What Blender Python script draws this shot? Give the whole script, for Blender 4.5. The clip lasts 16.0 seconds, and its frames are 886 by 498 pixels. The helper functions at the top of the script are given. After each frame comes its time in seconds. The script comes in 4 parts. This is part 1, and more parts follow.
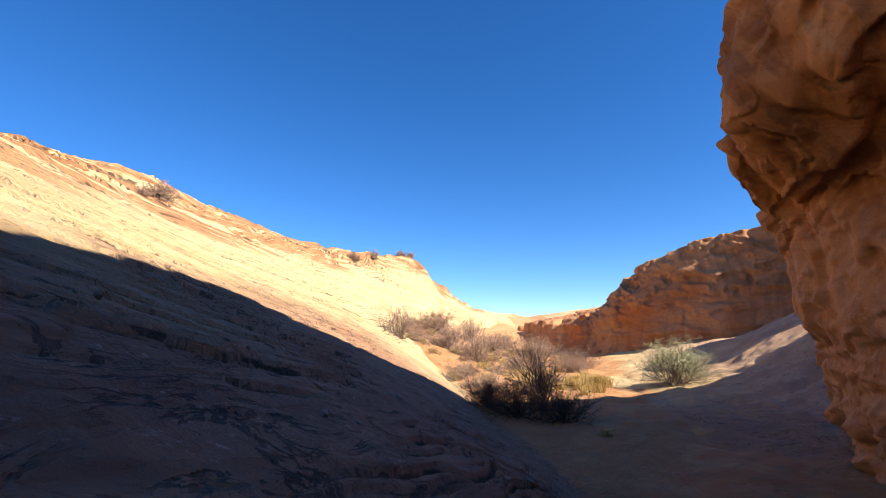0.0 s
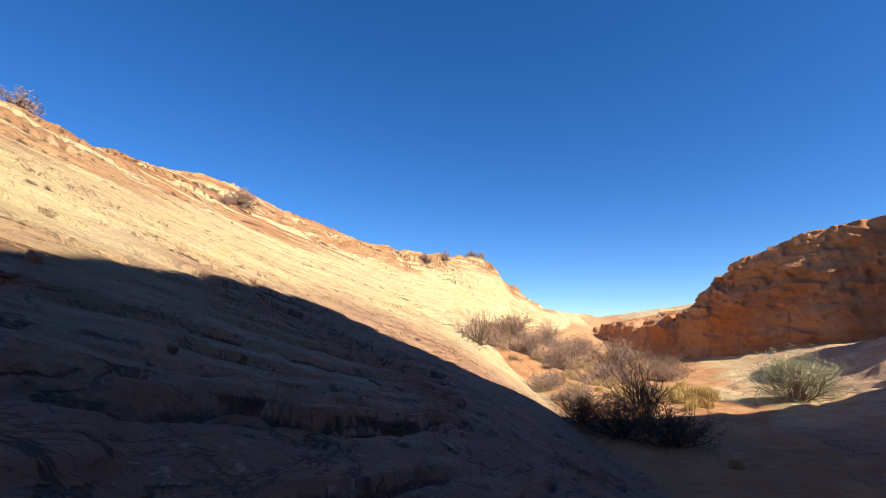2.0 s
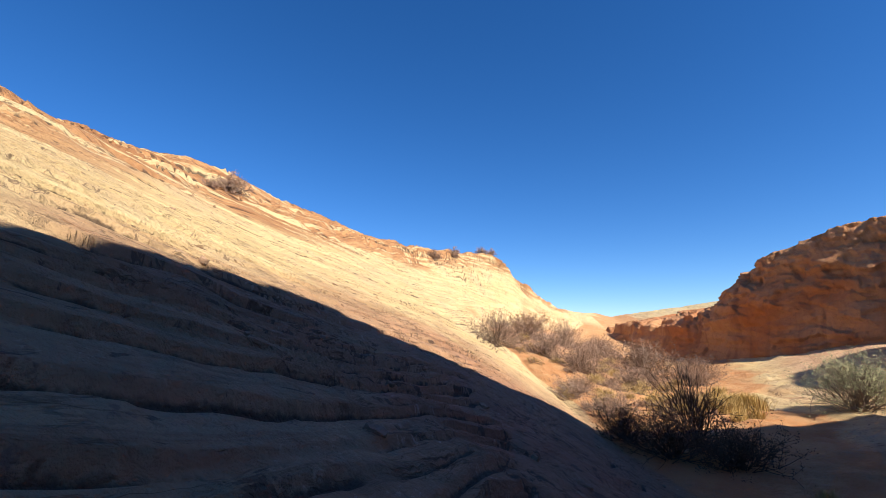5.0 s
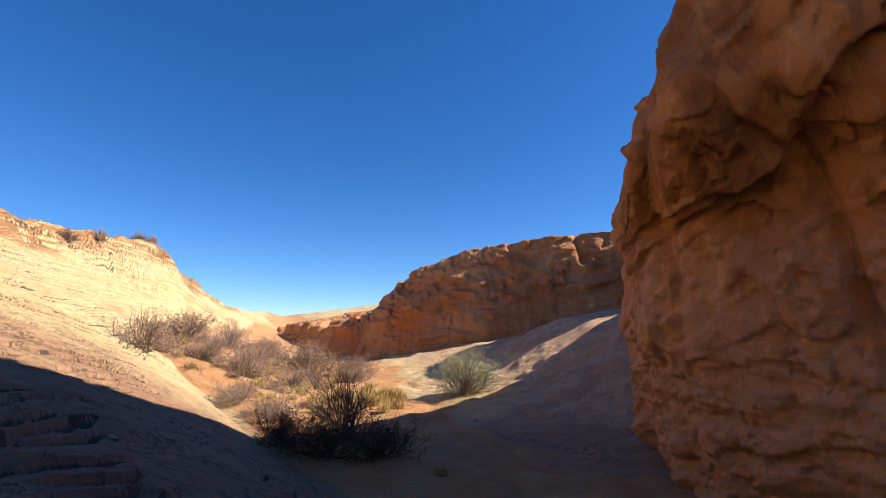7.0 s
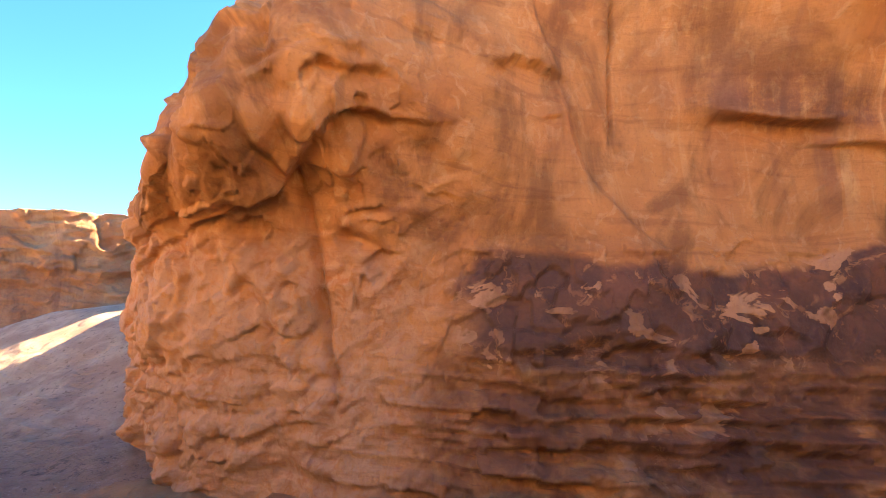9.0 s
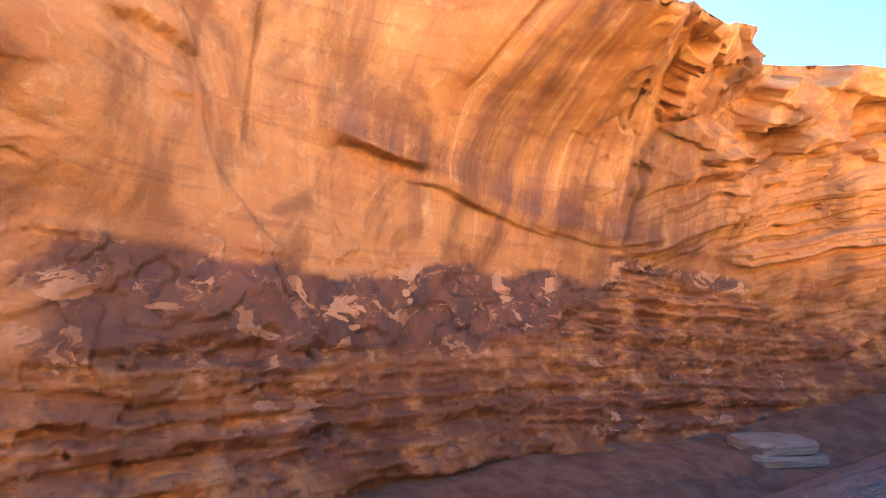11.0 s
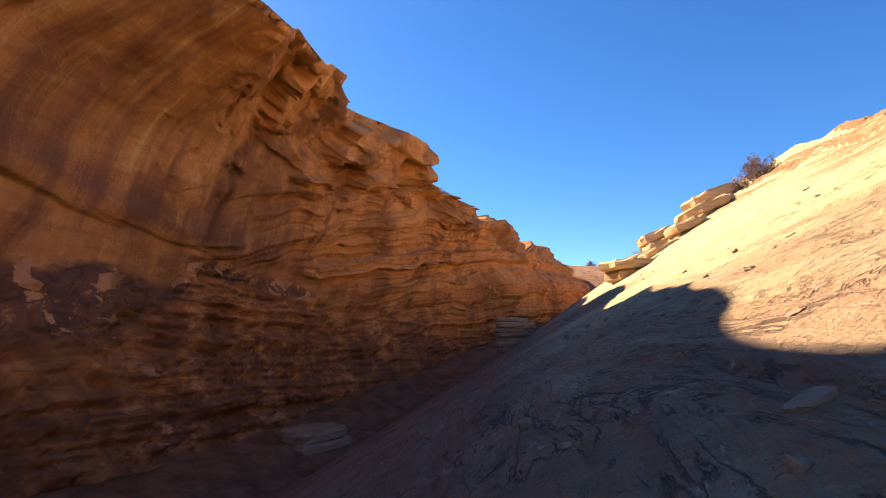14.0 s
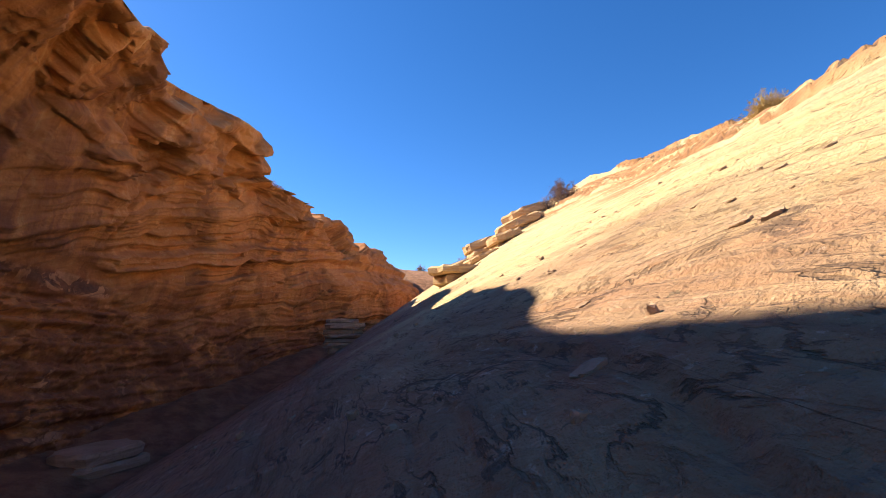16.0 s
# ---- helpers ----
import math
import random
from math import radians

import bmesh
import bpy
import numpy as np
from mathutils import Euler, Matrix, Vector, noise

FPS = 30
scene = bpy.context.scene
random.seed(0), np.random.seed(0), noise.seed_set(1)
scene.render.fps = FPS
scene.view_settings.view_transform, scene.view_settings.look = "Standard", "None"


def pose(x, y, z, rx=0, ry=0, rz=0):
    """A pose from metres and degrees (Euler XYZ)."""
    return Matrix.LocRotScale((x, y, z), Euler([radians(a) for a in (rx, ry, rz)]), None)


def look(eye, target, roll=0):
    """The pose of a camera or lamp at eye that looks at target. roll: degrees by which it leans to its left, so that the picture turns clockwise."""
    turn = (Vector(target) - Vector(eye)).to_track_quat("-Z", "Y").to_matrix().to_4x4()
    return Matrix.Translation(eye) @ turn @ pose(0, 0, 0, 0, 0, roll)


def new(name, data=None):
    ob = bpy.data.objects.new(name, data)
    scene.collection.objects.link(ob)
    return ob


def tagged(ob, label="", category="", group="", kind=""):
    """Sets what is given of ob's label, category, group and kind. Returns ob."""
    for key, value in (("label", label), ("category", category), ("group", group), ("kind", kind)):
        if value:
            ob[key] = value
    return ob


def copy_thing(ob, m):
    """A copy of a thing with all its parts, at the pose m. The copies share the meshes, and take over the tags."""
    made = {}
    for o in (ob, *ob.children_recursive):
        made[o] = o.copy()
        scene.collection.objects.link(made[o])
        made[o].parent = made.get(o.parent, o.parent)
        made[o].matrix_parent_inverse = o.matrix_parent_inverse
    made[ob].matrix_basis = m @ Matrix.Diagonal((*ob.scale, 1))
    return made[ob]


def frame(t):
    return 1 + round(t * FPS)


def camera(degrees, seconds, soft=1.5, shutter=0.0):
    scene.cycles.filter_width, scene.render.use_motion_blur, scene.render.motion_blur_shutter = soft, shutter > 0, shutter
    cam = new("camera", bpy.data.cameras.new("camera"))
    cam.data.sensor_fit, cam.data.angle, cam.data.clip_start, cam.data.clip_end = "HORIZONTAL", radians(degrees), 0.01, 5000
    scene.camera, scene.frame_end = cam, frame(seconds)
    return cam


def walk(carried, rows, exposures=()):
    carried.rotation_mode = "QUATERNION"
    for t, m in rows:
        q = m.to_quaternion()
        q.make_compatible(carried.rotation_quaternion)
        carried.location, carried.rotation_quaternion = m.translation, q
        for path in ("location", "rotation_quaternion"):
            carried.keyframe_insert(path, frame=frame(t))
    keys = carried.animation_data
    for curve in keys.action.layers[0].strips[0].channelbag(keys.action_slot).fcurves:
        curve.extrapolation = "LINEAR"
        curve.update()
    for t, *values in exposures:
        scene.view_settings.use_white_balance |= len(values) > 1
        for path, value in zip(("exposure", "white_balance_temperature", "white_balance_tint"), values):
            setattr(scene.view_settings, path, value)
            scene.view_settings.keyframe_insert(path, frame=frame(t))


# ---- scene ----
cam = camera(85.0, 16.0, 0.8)
PATH = [
    (0.0, 0.000, 0.000, 1.100, 100.10, -0.00, 0.00),
    (0.5, -0.378, 0.482, 1.012, 100.08, -0.06, 3.75),
    (1.0, -0.603, 0.868, 1.255, 100.04, -0.12, 6.38),
    (1.5, -0.837, 1.216, 1.509, 100.12, -0.11, 7.50),
    (2.0, -1.098, 1.650, 1.586, 100.01, -0.15, 7.69),
    (2.5, -1.161, 2.106, 1.594, 100.11, -0.08, 7.91),
    (3.0, -1.242, 2.553, 1.600, 100.00, -0.10, 8.00),
    (5.5, -1.980, 5.192, 1.668, 99.99, -0.09, 8.51),
    (6.0, -1.962, 5.373, 1.829, 99.99, -0.29, -2.39),
    (6.5, -1.881, 5.234, 1.840, 99.92, -0.12, -17.88),
    (7.0, -1.854, 5.074, 1.867, 99.88, 0.03, -28.67),
    (7.5, -1.818, 4.891, 1.871, 99.78, 0.04, -39.03),
    (8.0, -1.755, 4.627, 1.915, 99.65, 0.05, -52.03),
    (8.5, -1.746, 4.301, 1.948, 99.46, 0.04, -67.71),
    (9.0, -1.809, 4.056, 1.987, 99.21, 0.04, -79.76),
    (9.5, -1.827, 3.802, 1.978, 99.14, -0.01, -92.56),
    (10.0, -1.872, 3.635, 1.939, 99.05, -0.07, -103.30),
    (12.5, -2.421, 3.098, 2.027, 99.21, -0.26, -143.84),
    (13.0, -2.376, 3.075, 2.004, 99.32, -0.26, -152.49),
    (13.5, -2.358, 3.052, 1.982, 99.40, -0.06, -160.00),
    (14.0, -2.358, 3.058, 1.946, 99.66, -0.02, -166.90),
    (14.5, -2.340, 3.055, 1.909, 99.83, 0.01, -174.21),
    (15.0, -2.340, 3.099, 1.871, 99.92, 0.18, -179.02),
    (15.5, -2.331, 3.107, 1.827, 99.96, 0.36, -183.11),
    (16.0, -2.331, 3.130, 1.850, 99.94, 0.34, -186.66),
]
# the clip's camera opens up while it faces the shaded wall
EXPOSURE = [(0, 1.27, 6600, 10), (2.0, 1.0, 6600, 10), (5.5, 0.95, 6600, 10), (7.0, 0.98, 6600, 10), (8.0, 1.7, 6900, 10), (8.5, 2.5, 7600, 10), (9.0, 3.25, 8000, 10), (9.5, 3.8, 7700, 10),
            (10.2, 4.25, 7300, 10), (12.3, 2.65, 8400, 10), (13.0, 2.1, 8400, 10), (14.0, 1.7, 7700, 10), (16.0, 1.48, 7100, 10)]
walk(cam, [(r[0], pose(*r[1:])) for r in PATH], EXPOSURE)

# ---------------------------------------------------------------- sky and sun
SUN_AZ, SUN_EL = 119.0, 39.0      # degrees clockwise from +y, and above the horizon
world = bpy.data.worlds.new("sky")
scene.world = world
world.use_nodes = True
wn = world.node_tree.nodes
sky = wn.new("ShaderNodeTexSky")
sky.sky_type = "NISHITA"
sky.sun_disc = False
sky.sun_elevation, sky.sun_rotation = radians(SUN_EL), radians(SUN_AZ)
sky.altitude, sky.air_density, sky.dust_density, sky.ozone_density = 2500, 1.0, 0.7, 5.0
wn["Background"].inputs["Strength"].default_value = 0.09
deep = wn.new("ShaderNodeHueSaturation")
deep.inputs["Saturation"].default_value = 1.24
deep.inputs["Hue"].default_value = 0.506
world.node_tree.links.new(sky.outputs[0], deep.inputs["Color"])
world.node_tree.links.new(deep.outputs[0], wn["Background"].inputs["Color"])
sun = new("sun", bpy.data.lights.new("sun", "SUN"))
sun.data.energy, sun.data.angle, sun.data.color = 5.0, radians(0.53), (1.0, 0.915, 0.78)
sa, se = radians(SUN_AZ), radians(SUN_EL)
sun.matrix_world = look((0, 0, 60), (-math.sin(sa) * math.cos(se), -math.cos(sa) * math.cos(se), 60 - math.sin(se)))

# ---------------------------------------------------------------- helpers
def curve(xs, ys):
    """A smooth function through a few knots (cubic, clamped slopes), constant beyond its ends."""
    xs, ys = np.array(xs, float), np.array(ys, float)
    d = np.diff(ys) / np.diff(xs)
    m = np.concatenate(([d[0]], (d[1:] + d[:-1]) / 2, [d[-1]]))

    def f(q):
        q = np.clip(np.asarray(q, float), xs[0], xs[-1])
        i = np.clip(np.searchsorted(xs, q) - 1, 0, len(xs) - 2)
        h = xs[i + 1] - xs[i]
        u = (q - xs[i]) / h
        return ((1 + 2 * u) * (1 - u) ** 2 * ys[i] + u * (1 - u) ** 2 * h * m[i]
                + u * u * (3 - 2 * u) * ys[i + 1] + u * u * (u - 1) * h * m[i + 1])
    return f


def smooth(a, b, q):
    u = np.clip((q - a) / (b - a), 0, 1)
    return u * u * (3 - 2 * u)


def lattice(i, j, k, seed):
    i, j, k = np.atleast_1d(i), np.atleast_1d(j), np.atleast_1d(k)
    h = (i * 374761393 + j * 668265263 + k * 2147483647 + seed * 1274126177) & 0xFFFFFFFF
    h = ((h ^ (h >> 13)) * 1274126177) & 0xFFFFFFFF
    h = ((h ^ (h >> 16)) * 2246822519) & 0xFFFFFFFF
    return ((h ^ (h >> 15)) & 0xFFFF) / 32767.5 - 1


def vnoise(x, y, z, seed=0):
    """Value noise from -1 to 1 on whole arrays."""
    x, y, z = np.broadcast_arrays(x, y, z)
    fx, fy, fz = np.floor(x), np.floor(y), np.floor(z)
    i, j, k = fx.astype(np.int64), fy.astype(np.int64), fz.astype(np.int64)
    u, v, w = x - fx, y - fy, z - fz
    u, v, w = u * u * (3 - 2 * u), v * v * (3 - 2 * v), w * w * (3 - 2 * w)
    out = 0
    for a in (0, 1):
        for b in (0, 1):
            for c in (0, 1):
                out = out + lattice(i + a, j + b, k + c, seed) * (u if a else 1 - u) * (v if b else 1 - v) * (w if c else 1 - w)
    return out


def fbm(x, y, z, octaves=4, seed=0, gain=0.5):
    out, amp, f = 0, 1.0, 1.0
    for o in range(octaves):
        out = out + amp * vnoise(x * f, y * f, z * f, seed + o * 17)
        amp, f = amp * gain, f * 2.03
    return out


def beds(q, seed=0, sharp=0.2):
    """Broken steps of layered rock: q in layers; each has its own stand-out from 0 to 1."""
    n = np.floor(q).astype(np.int64)
    u = q - n
    a, b = lattice(n, n * 0 + 5, n * 0, seed) * 0.5 + 0.5, lattice(n + 1, n * 0 + 5, n * 0, seed) * 0.5 + 0.5
    return a + (b - a) * smooth(1 - sharp, 1, u)


def plates(row, along, seed):
    """Broken plates in rows, like rough masonry: each its own height from -1 to 1."""
    r = np.floor(row).astype(np.int64)
    c = np.floor(along * (1 + 0.3 * lattice(r, r * 0 + 3, r * 0, seed)) + 7 * lattice(r, r * 0, r * 0 + 9, seed)).astype(np.int64)
    return lattice(r, c, r * 0, seed)


def sheet(name, P, material, smooth_shade=True, flip=False, attrs=None):
    """A grid of points, shape (n, m, 3), as one mesh object; attrs: numbers for its material, a grid each."""
    n, m = P.shape[:2]
    me = bpy.data.meshes.new(name)
    idx = np.arange(n * m).reshape(n, m)
    q = np.stack([idx[:-1, :-1], idx[1:, :-1], idx[1:, 1:], idx[:-1, 1:]], -1).reshape(-1, 4)
    if flip:
        q = q[:, ::-1]
    me.vertices.add(n * m)
    me.vertices.foreach_set("co", P.astype(np.float32).ravel())
    me.loops.add(q.size)
    me.loops.foreach_set("vertex_index", q.astype(np.int32).ravel())
    me.polygons.add(len(q))
    me.polygons.foreach_set("loop_start", np.arange(0, q.size, 4, dtype=np.int32))
    me.polygons.foreach_set("use_smooth", np.full(len(q), smooth_shade, dtype=bool))
    me.update(calc_edges=True)
    for key, values in (attrs or {}).items():
        me.attributes.new(key, "FLOAT", "POINT").data.foreach_set("value", np.ascontiguousarray(values, dtype=np.float32).ravel())
    me.materials.append(material)
    return new(name, me)

# ---------------------------------------------------------------- materials
class Nodes:
    """Short hand for building a material's nodes."""

    def __init__(self, name, rough=0.9):
        self.mat = bpy.data.materials.new(name)
        self.mat.use_nodes = True
        self.t = self.mat.node_tree
        self.out = self.t.nodes["Principled BSDF"]
        self.out.inputs["Roughness"].default_value = rough
        self.out.inputs["Specular IOR Level"].default_value = 0.25
        self.pos = self.t.nodes.new("ShaderNodeNewGeometry").outputs["Position"]

    def put(self, socket, value):
        if isinstance(value, (int, float)):
            socket.default_value = value
        elif isinstance(value, tuple):
            socket.default_value = (*value, 1) if len(value) == 3 and socket.type == "RGBA" else value
        else:
            self.t.links.new(value, socket)

    def attr(self, name):
        n = self.t.nodes.new("ShaderNodeAttribute")
        n.attribute_name = name
        return n.outputs["Fac"]

    def math(self, op, a, b=0.0, clamp=False):
        n = self.t.nodes.new("ShaderNodeMath")
        n.operation, n.use_clamp = op, clamp
        self.put(n.inputs[0], a), self.put(n.inputs[1], b)
        return n.outputs[0]

    def xyz(self, x, y, z):
        n = self.t.nodes.new("ShaderNodeCombineXYZ")
        for s, v in zip(n.inputs, (x, y, z)):
            self.put(s, v)
        return n.outputs[0]

    def split(self, v):
        n = self.t.nodes.new("ShaderNodeSeparateXYZ")
        self.put(n.inputs[0], v)
        return n.outputs

    def noise(self, where, scale, detail=4, rough=0.55, twist=0.0):
        n = self.t.nodes.new("ShaderNodeTexNoise")
        self.put(n.inputs["Vector"], where)
        for key, v in (("Scale", scale), ("Detail", detail), ("Roughness", rough), ("Distortion", twist)):
            n.inputs[key].default_value = v
        return n.outputs["Fac"]

    def cells(self, where, scale, feature="F1"):
        n = self.t.nodes.new("ShaderNodeTexVoronoi")
        n.feature = feature
        self.put(n.inputs["Vector"], where)
        n.inputs["Scale"].default_value = scale
        return n.outputs["Distance"]

    def step(self, value, a, b):
        n = self.t.nodes.new("ShaderNodeMapRange")
        n.interpolation_type = "SMOOTHSTEP"
        self.put(n.inputs["Value"], value)
        n.inputs["From Min"].default_value, n.inputs["From Max"].default_value = a, b
        return n.outputs["Result"]

    def mix(self, fac, a, b):
        n = self.t.nodes.new("ShaderNodeMix")
        n.data_type = "RGBA"
        self.put(n.inputs[0], fac), self.put(n.inputs[6], a), self.put(n.inputs[7], b)
        return n.outputs[2]

    def done(self, color, height=None, strength=0.5, distance=0.05):
        self.put(self.out.inputs["Base Color"], color)
        if height is not None:
            b = self.t.nodes.new("ShaderNodeBump")
            b.inputs["Strength"].default_value, b.inputs["Distance"].default_value = strength, distance
            self.put(b.inputs["Height"], height)
            self.t.links.new(b.outputs[0], self.out.inputs["Normal"])
        return self.mat


def slickrock_material():
    k = Nodes("slickrock")
    bed, p = k.attr("bed"), k.split(k.pos)
    layered = k.xyz(k.math("MULTIPLY", p[0], 0.25), k.math("MULTIPLY", p[1], 0.10), k.math("MULTIPLY", bed, 4.0))
    fine = k.xyz(k.math("MULTIPLY", p[0], 0.8), k.math("MULTIPLY", p[1], 0.35), k.math("MULTIPLY", bed, 22.0))
    bands, lines = k.noise(layered, 1.0, 5), k.noise(fine, 1.0, 4, 0.6)
    blotch, grain, speck = k.noise(k.pos, 0.35, 5), k.noise(k.pos, 14.0, 6, 0.65), k.noise(k.pos, 60.0, 3)
    c = k.mix(k.step(bands, 0.38, 0.62), (0.65, 0.51, 0.27), (0.56, 0.41, 0.205))
    c = k.mix(k.math("MULTIPLY", k.step(blotch, 0.42, 0.70), 0.55), c, (0.52, 0.39, 0.24))
    c = k.mix(k.math("MULTIPLY", k.step(lines, 0.58, 0.68), 0.45), c, (0.30, 0.18, 0.10))
    rust = k.math("MULTIPLY", k.attr("rust"), k.step(bands, 0.40, 0.50))
    c = k.mix(rust, c, k.mix(k.step(lines, 0.35, 0.65), (0.47, 0.255, 0.115), (0.28, 0.125, 0.055)))
    dark = k.math("MULTIPLY", k.step(k.noise(layered, 2.3, 6, 0.65, 0.5), 0.60, 0.72), 0.4)
    c = k.mix(dark, c, (0.22, 0.13, 0.08))
    # lower slope's darker, redder skin; its shaded tone is put into the colour
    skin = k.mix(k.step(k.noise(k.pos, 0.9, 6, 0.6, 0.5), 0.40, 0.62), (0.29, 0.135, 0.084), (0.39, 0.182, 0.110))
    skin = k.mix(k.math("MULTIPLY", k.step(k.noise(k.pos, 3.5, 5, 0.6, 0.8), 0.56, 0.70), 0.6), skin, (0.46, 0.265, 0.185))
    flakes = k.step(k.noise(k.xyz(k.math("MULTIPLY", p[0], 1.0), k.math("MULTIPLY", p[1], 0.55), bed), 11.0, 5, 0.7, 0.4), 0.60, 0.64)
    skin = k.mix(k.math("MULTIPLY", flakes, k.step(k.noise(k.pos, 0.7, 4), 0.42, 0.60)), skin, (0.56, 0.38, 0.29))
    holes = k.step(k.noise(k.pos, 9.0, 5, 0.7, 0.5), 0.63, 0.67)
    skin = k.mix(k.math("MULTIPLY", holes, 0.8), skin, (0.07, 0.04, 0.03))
    c = k.mix(k.math("MULTIPLY", k.attr("shade_patina"), 0.85), c, skin)
    cracks = k.xyz(k.math("MULTIPLY", p[0], 2.6), k.math("MULTIPLY", p[1], 1.5), k.math("MULTIPLY", bed, 9.0))
    c = k.mix(k.math("MULTIPLY", k.step(k.noise(cracks, 1.0, 7, 0.68, 0.6), 0.60, 0.635), 0.7), c, (0.12, 0.075, 0.055))
    # shade of the undercut joints, put into the colour as dark lines
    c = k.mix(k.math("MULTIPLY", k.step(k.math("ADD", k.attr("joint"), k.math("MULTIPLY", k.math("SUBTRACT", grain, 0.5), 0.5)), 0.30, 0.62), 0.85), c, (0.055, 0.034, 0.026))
    swirl = k.noise(k.xyz(k.math("MULTIPLY", p[0], 0.8), k.math("MULTIPLY", p[1], 0.35), k.math("MULTIPLY", bed, 2.4)), 1.0, 7, 0.60, 0.9)
    seam = k.step(k.math("ABSOLUTE", k.math("SUBTRACT", swirl, 0.50)), 0.016, 0.004)
    seam2 = k.step(k.math("ABSOLUTE", k.math("SUBTRACT", swirl, 0.60)), 0.014, 0.003)
    seam = k.math("MULTIPLY", k.math("MAXIMUM", seam, seam2), k.step(k.noise(k.pos, 0.8, 4), 0.40, 0.58))
    c = k.mix(k.math("MULTIPLY", seam, k.math("MULTIPLY", k.attr("shade_patina"), 0.80)), c, (0.09, 0.055, 0.04))
    # thin broken cracks along the bedding of the bare pale rock, and small rust-brown chips
    along = k.noise(k.xyz(k.math("MULTIPLY", p[0], 0.9), k.math("MULTIPLY", p[1], 0.28), k.math("MULTIPLY", bed, 5.0)), 1.0, 6, 0.62, 0.5)
    hair = k.step(k.math("ABSOLUTE", k.math("SUBTRACT", along, 0.52)), 0.014, 0.004)
    hair = k.math("MULTIPLY", hair, k.step(k.noise(k.xyz(p[0], k.math("MULTIPLY", p[1], 0.5), bed), 0.6, 4, 0.6), 0.47, 0.60))
    bare = k.math("SUBTRACT", 1.0, k.attr("sand"), True)
    c = k.mix(k.math("MULTIPLY", k.math("MULTIPLY", hair, bare), 0.75), c, (0.15, 0.075, 0.035))
    chip = k.step(k.noise(k.xyz(k.math("MULTIPLY", p[0], 2.2), k.math("MULTIPLY", p[1], 0.9), k.math("MULTIPLY", bed, 2.0)), 1.4, 4, 0.65), 0.655, 0.675)
    c = k.mix(k.math("MULTIPLY", k.math("MULTIPLY", chip, bare), 0.65), c, (0.30, 0.15, 0.07))
    pits = k.step(k.noise(k.pos, 6.5, 6, 0.62, 0.4), 0.56, 0.66)
    spots = k.math("MULTIPLY", k.step(k.noise(k.pos, 5.0, 5, 0.7), 0.60, 0.68), 0.6)
    c = k.mix(spots, c, (0.20, 0.14, 0.11))
    sand = k.mix(k.step(k.noise(k.pos, 0.8, 5), 0.35, 0.68), (0.46, 0.215, 0.088), (0.53, 0.30, 0.14))
    litter = k.math("MULTIPLY", k.step(k.noise(k.pos, 3.2, 6, 0.7), 0.54, 0.68), 0.5)
    sand = k.mix(litter, sand, (0.26, 0.17, 0.10))
    # darker red-brown sand on the southern part of the floor
    dark_sand = k.mix(k.step(k.noise(k.pos, 1.1, 6, 0.6), 0.35, 0.65), (0.20, 0.095, 0.052), (0.33, 0.165, 0.09))
    sand = k.mix(k.attr("dark_sand"), sand, dark_sand)
    scree = k.mix(k.step(k.noise(k.pos, 0.5, 6, 0.6, 0.4), 0.36, 0.62), (0.46, 0.265, 0.16), (0.62, 0.40, 0.25))
    scree = k.mix(k.math("MULTIPLY", k.step(k.noise(k.pos, 3.5, 6, 0.68, 0.4), 0.56, 0.64), 0.7), scree, (0.20, 0.105, 0.065))
    c = k.mix(k.math("MULTIPLY", k.attr("bank"), 0.92), c, scree)
    is_sand = k.math("ADD", k.attr("sand"), k.math("MULTIPLY", k.math("SUBTRACT", grain, 0.5), 0.5), True)
    c = k.mix(k.step(is_sand, 0.35, 0.65), c, sand)
    c = k.mix(k.math("MULTIPLY", k.step(grain, 0.45, 0.75), 0.25), c, (0.25, 0.17, 0.11))
    h = k.math("ADD", k.math("MULTIPLY", lines, 0.6), k.math("ADD", k.math("MULTIPLY", grain, 0.55), k.math("ADD", k.math("MULTIPLY", bands, 0.8), k.math("MULTIPLY", speck, 0.12))))
    h = k.math("SUBTRACT", h, k.math("ADD", k.math("MULTIPLY", k.math("MULTIPLY", seam, k.attr("shade_patina")), 0.35), k.math("MULTIPLY", pits, 0.16)))
    h = k.math("ADD", h, k.math("MULTIPLY", k.noise(k.pos, 3.0, 6, 0.6, 0.6), 0.45))
    return k.done(c, h, 1.0, 0.17)


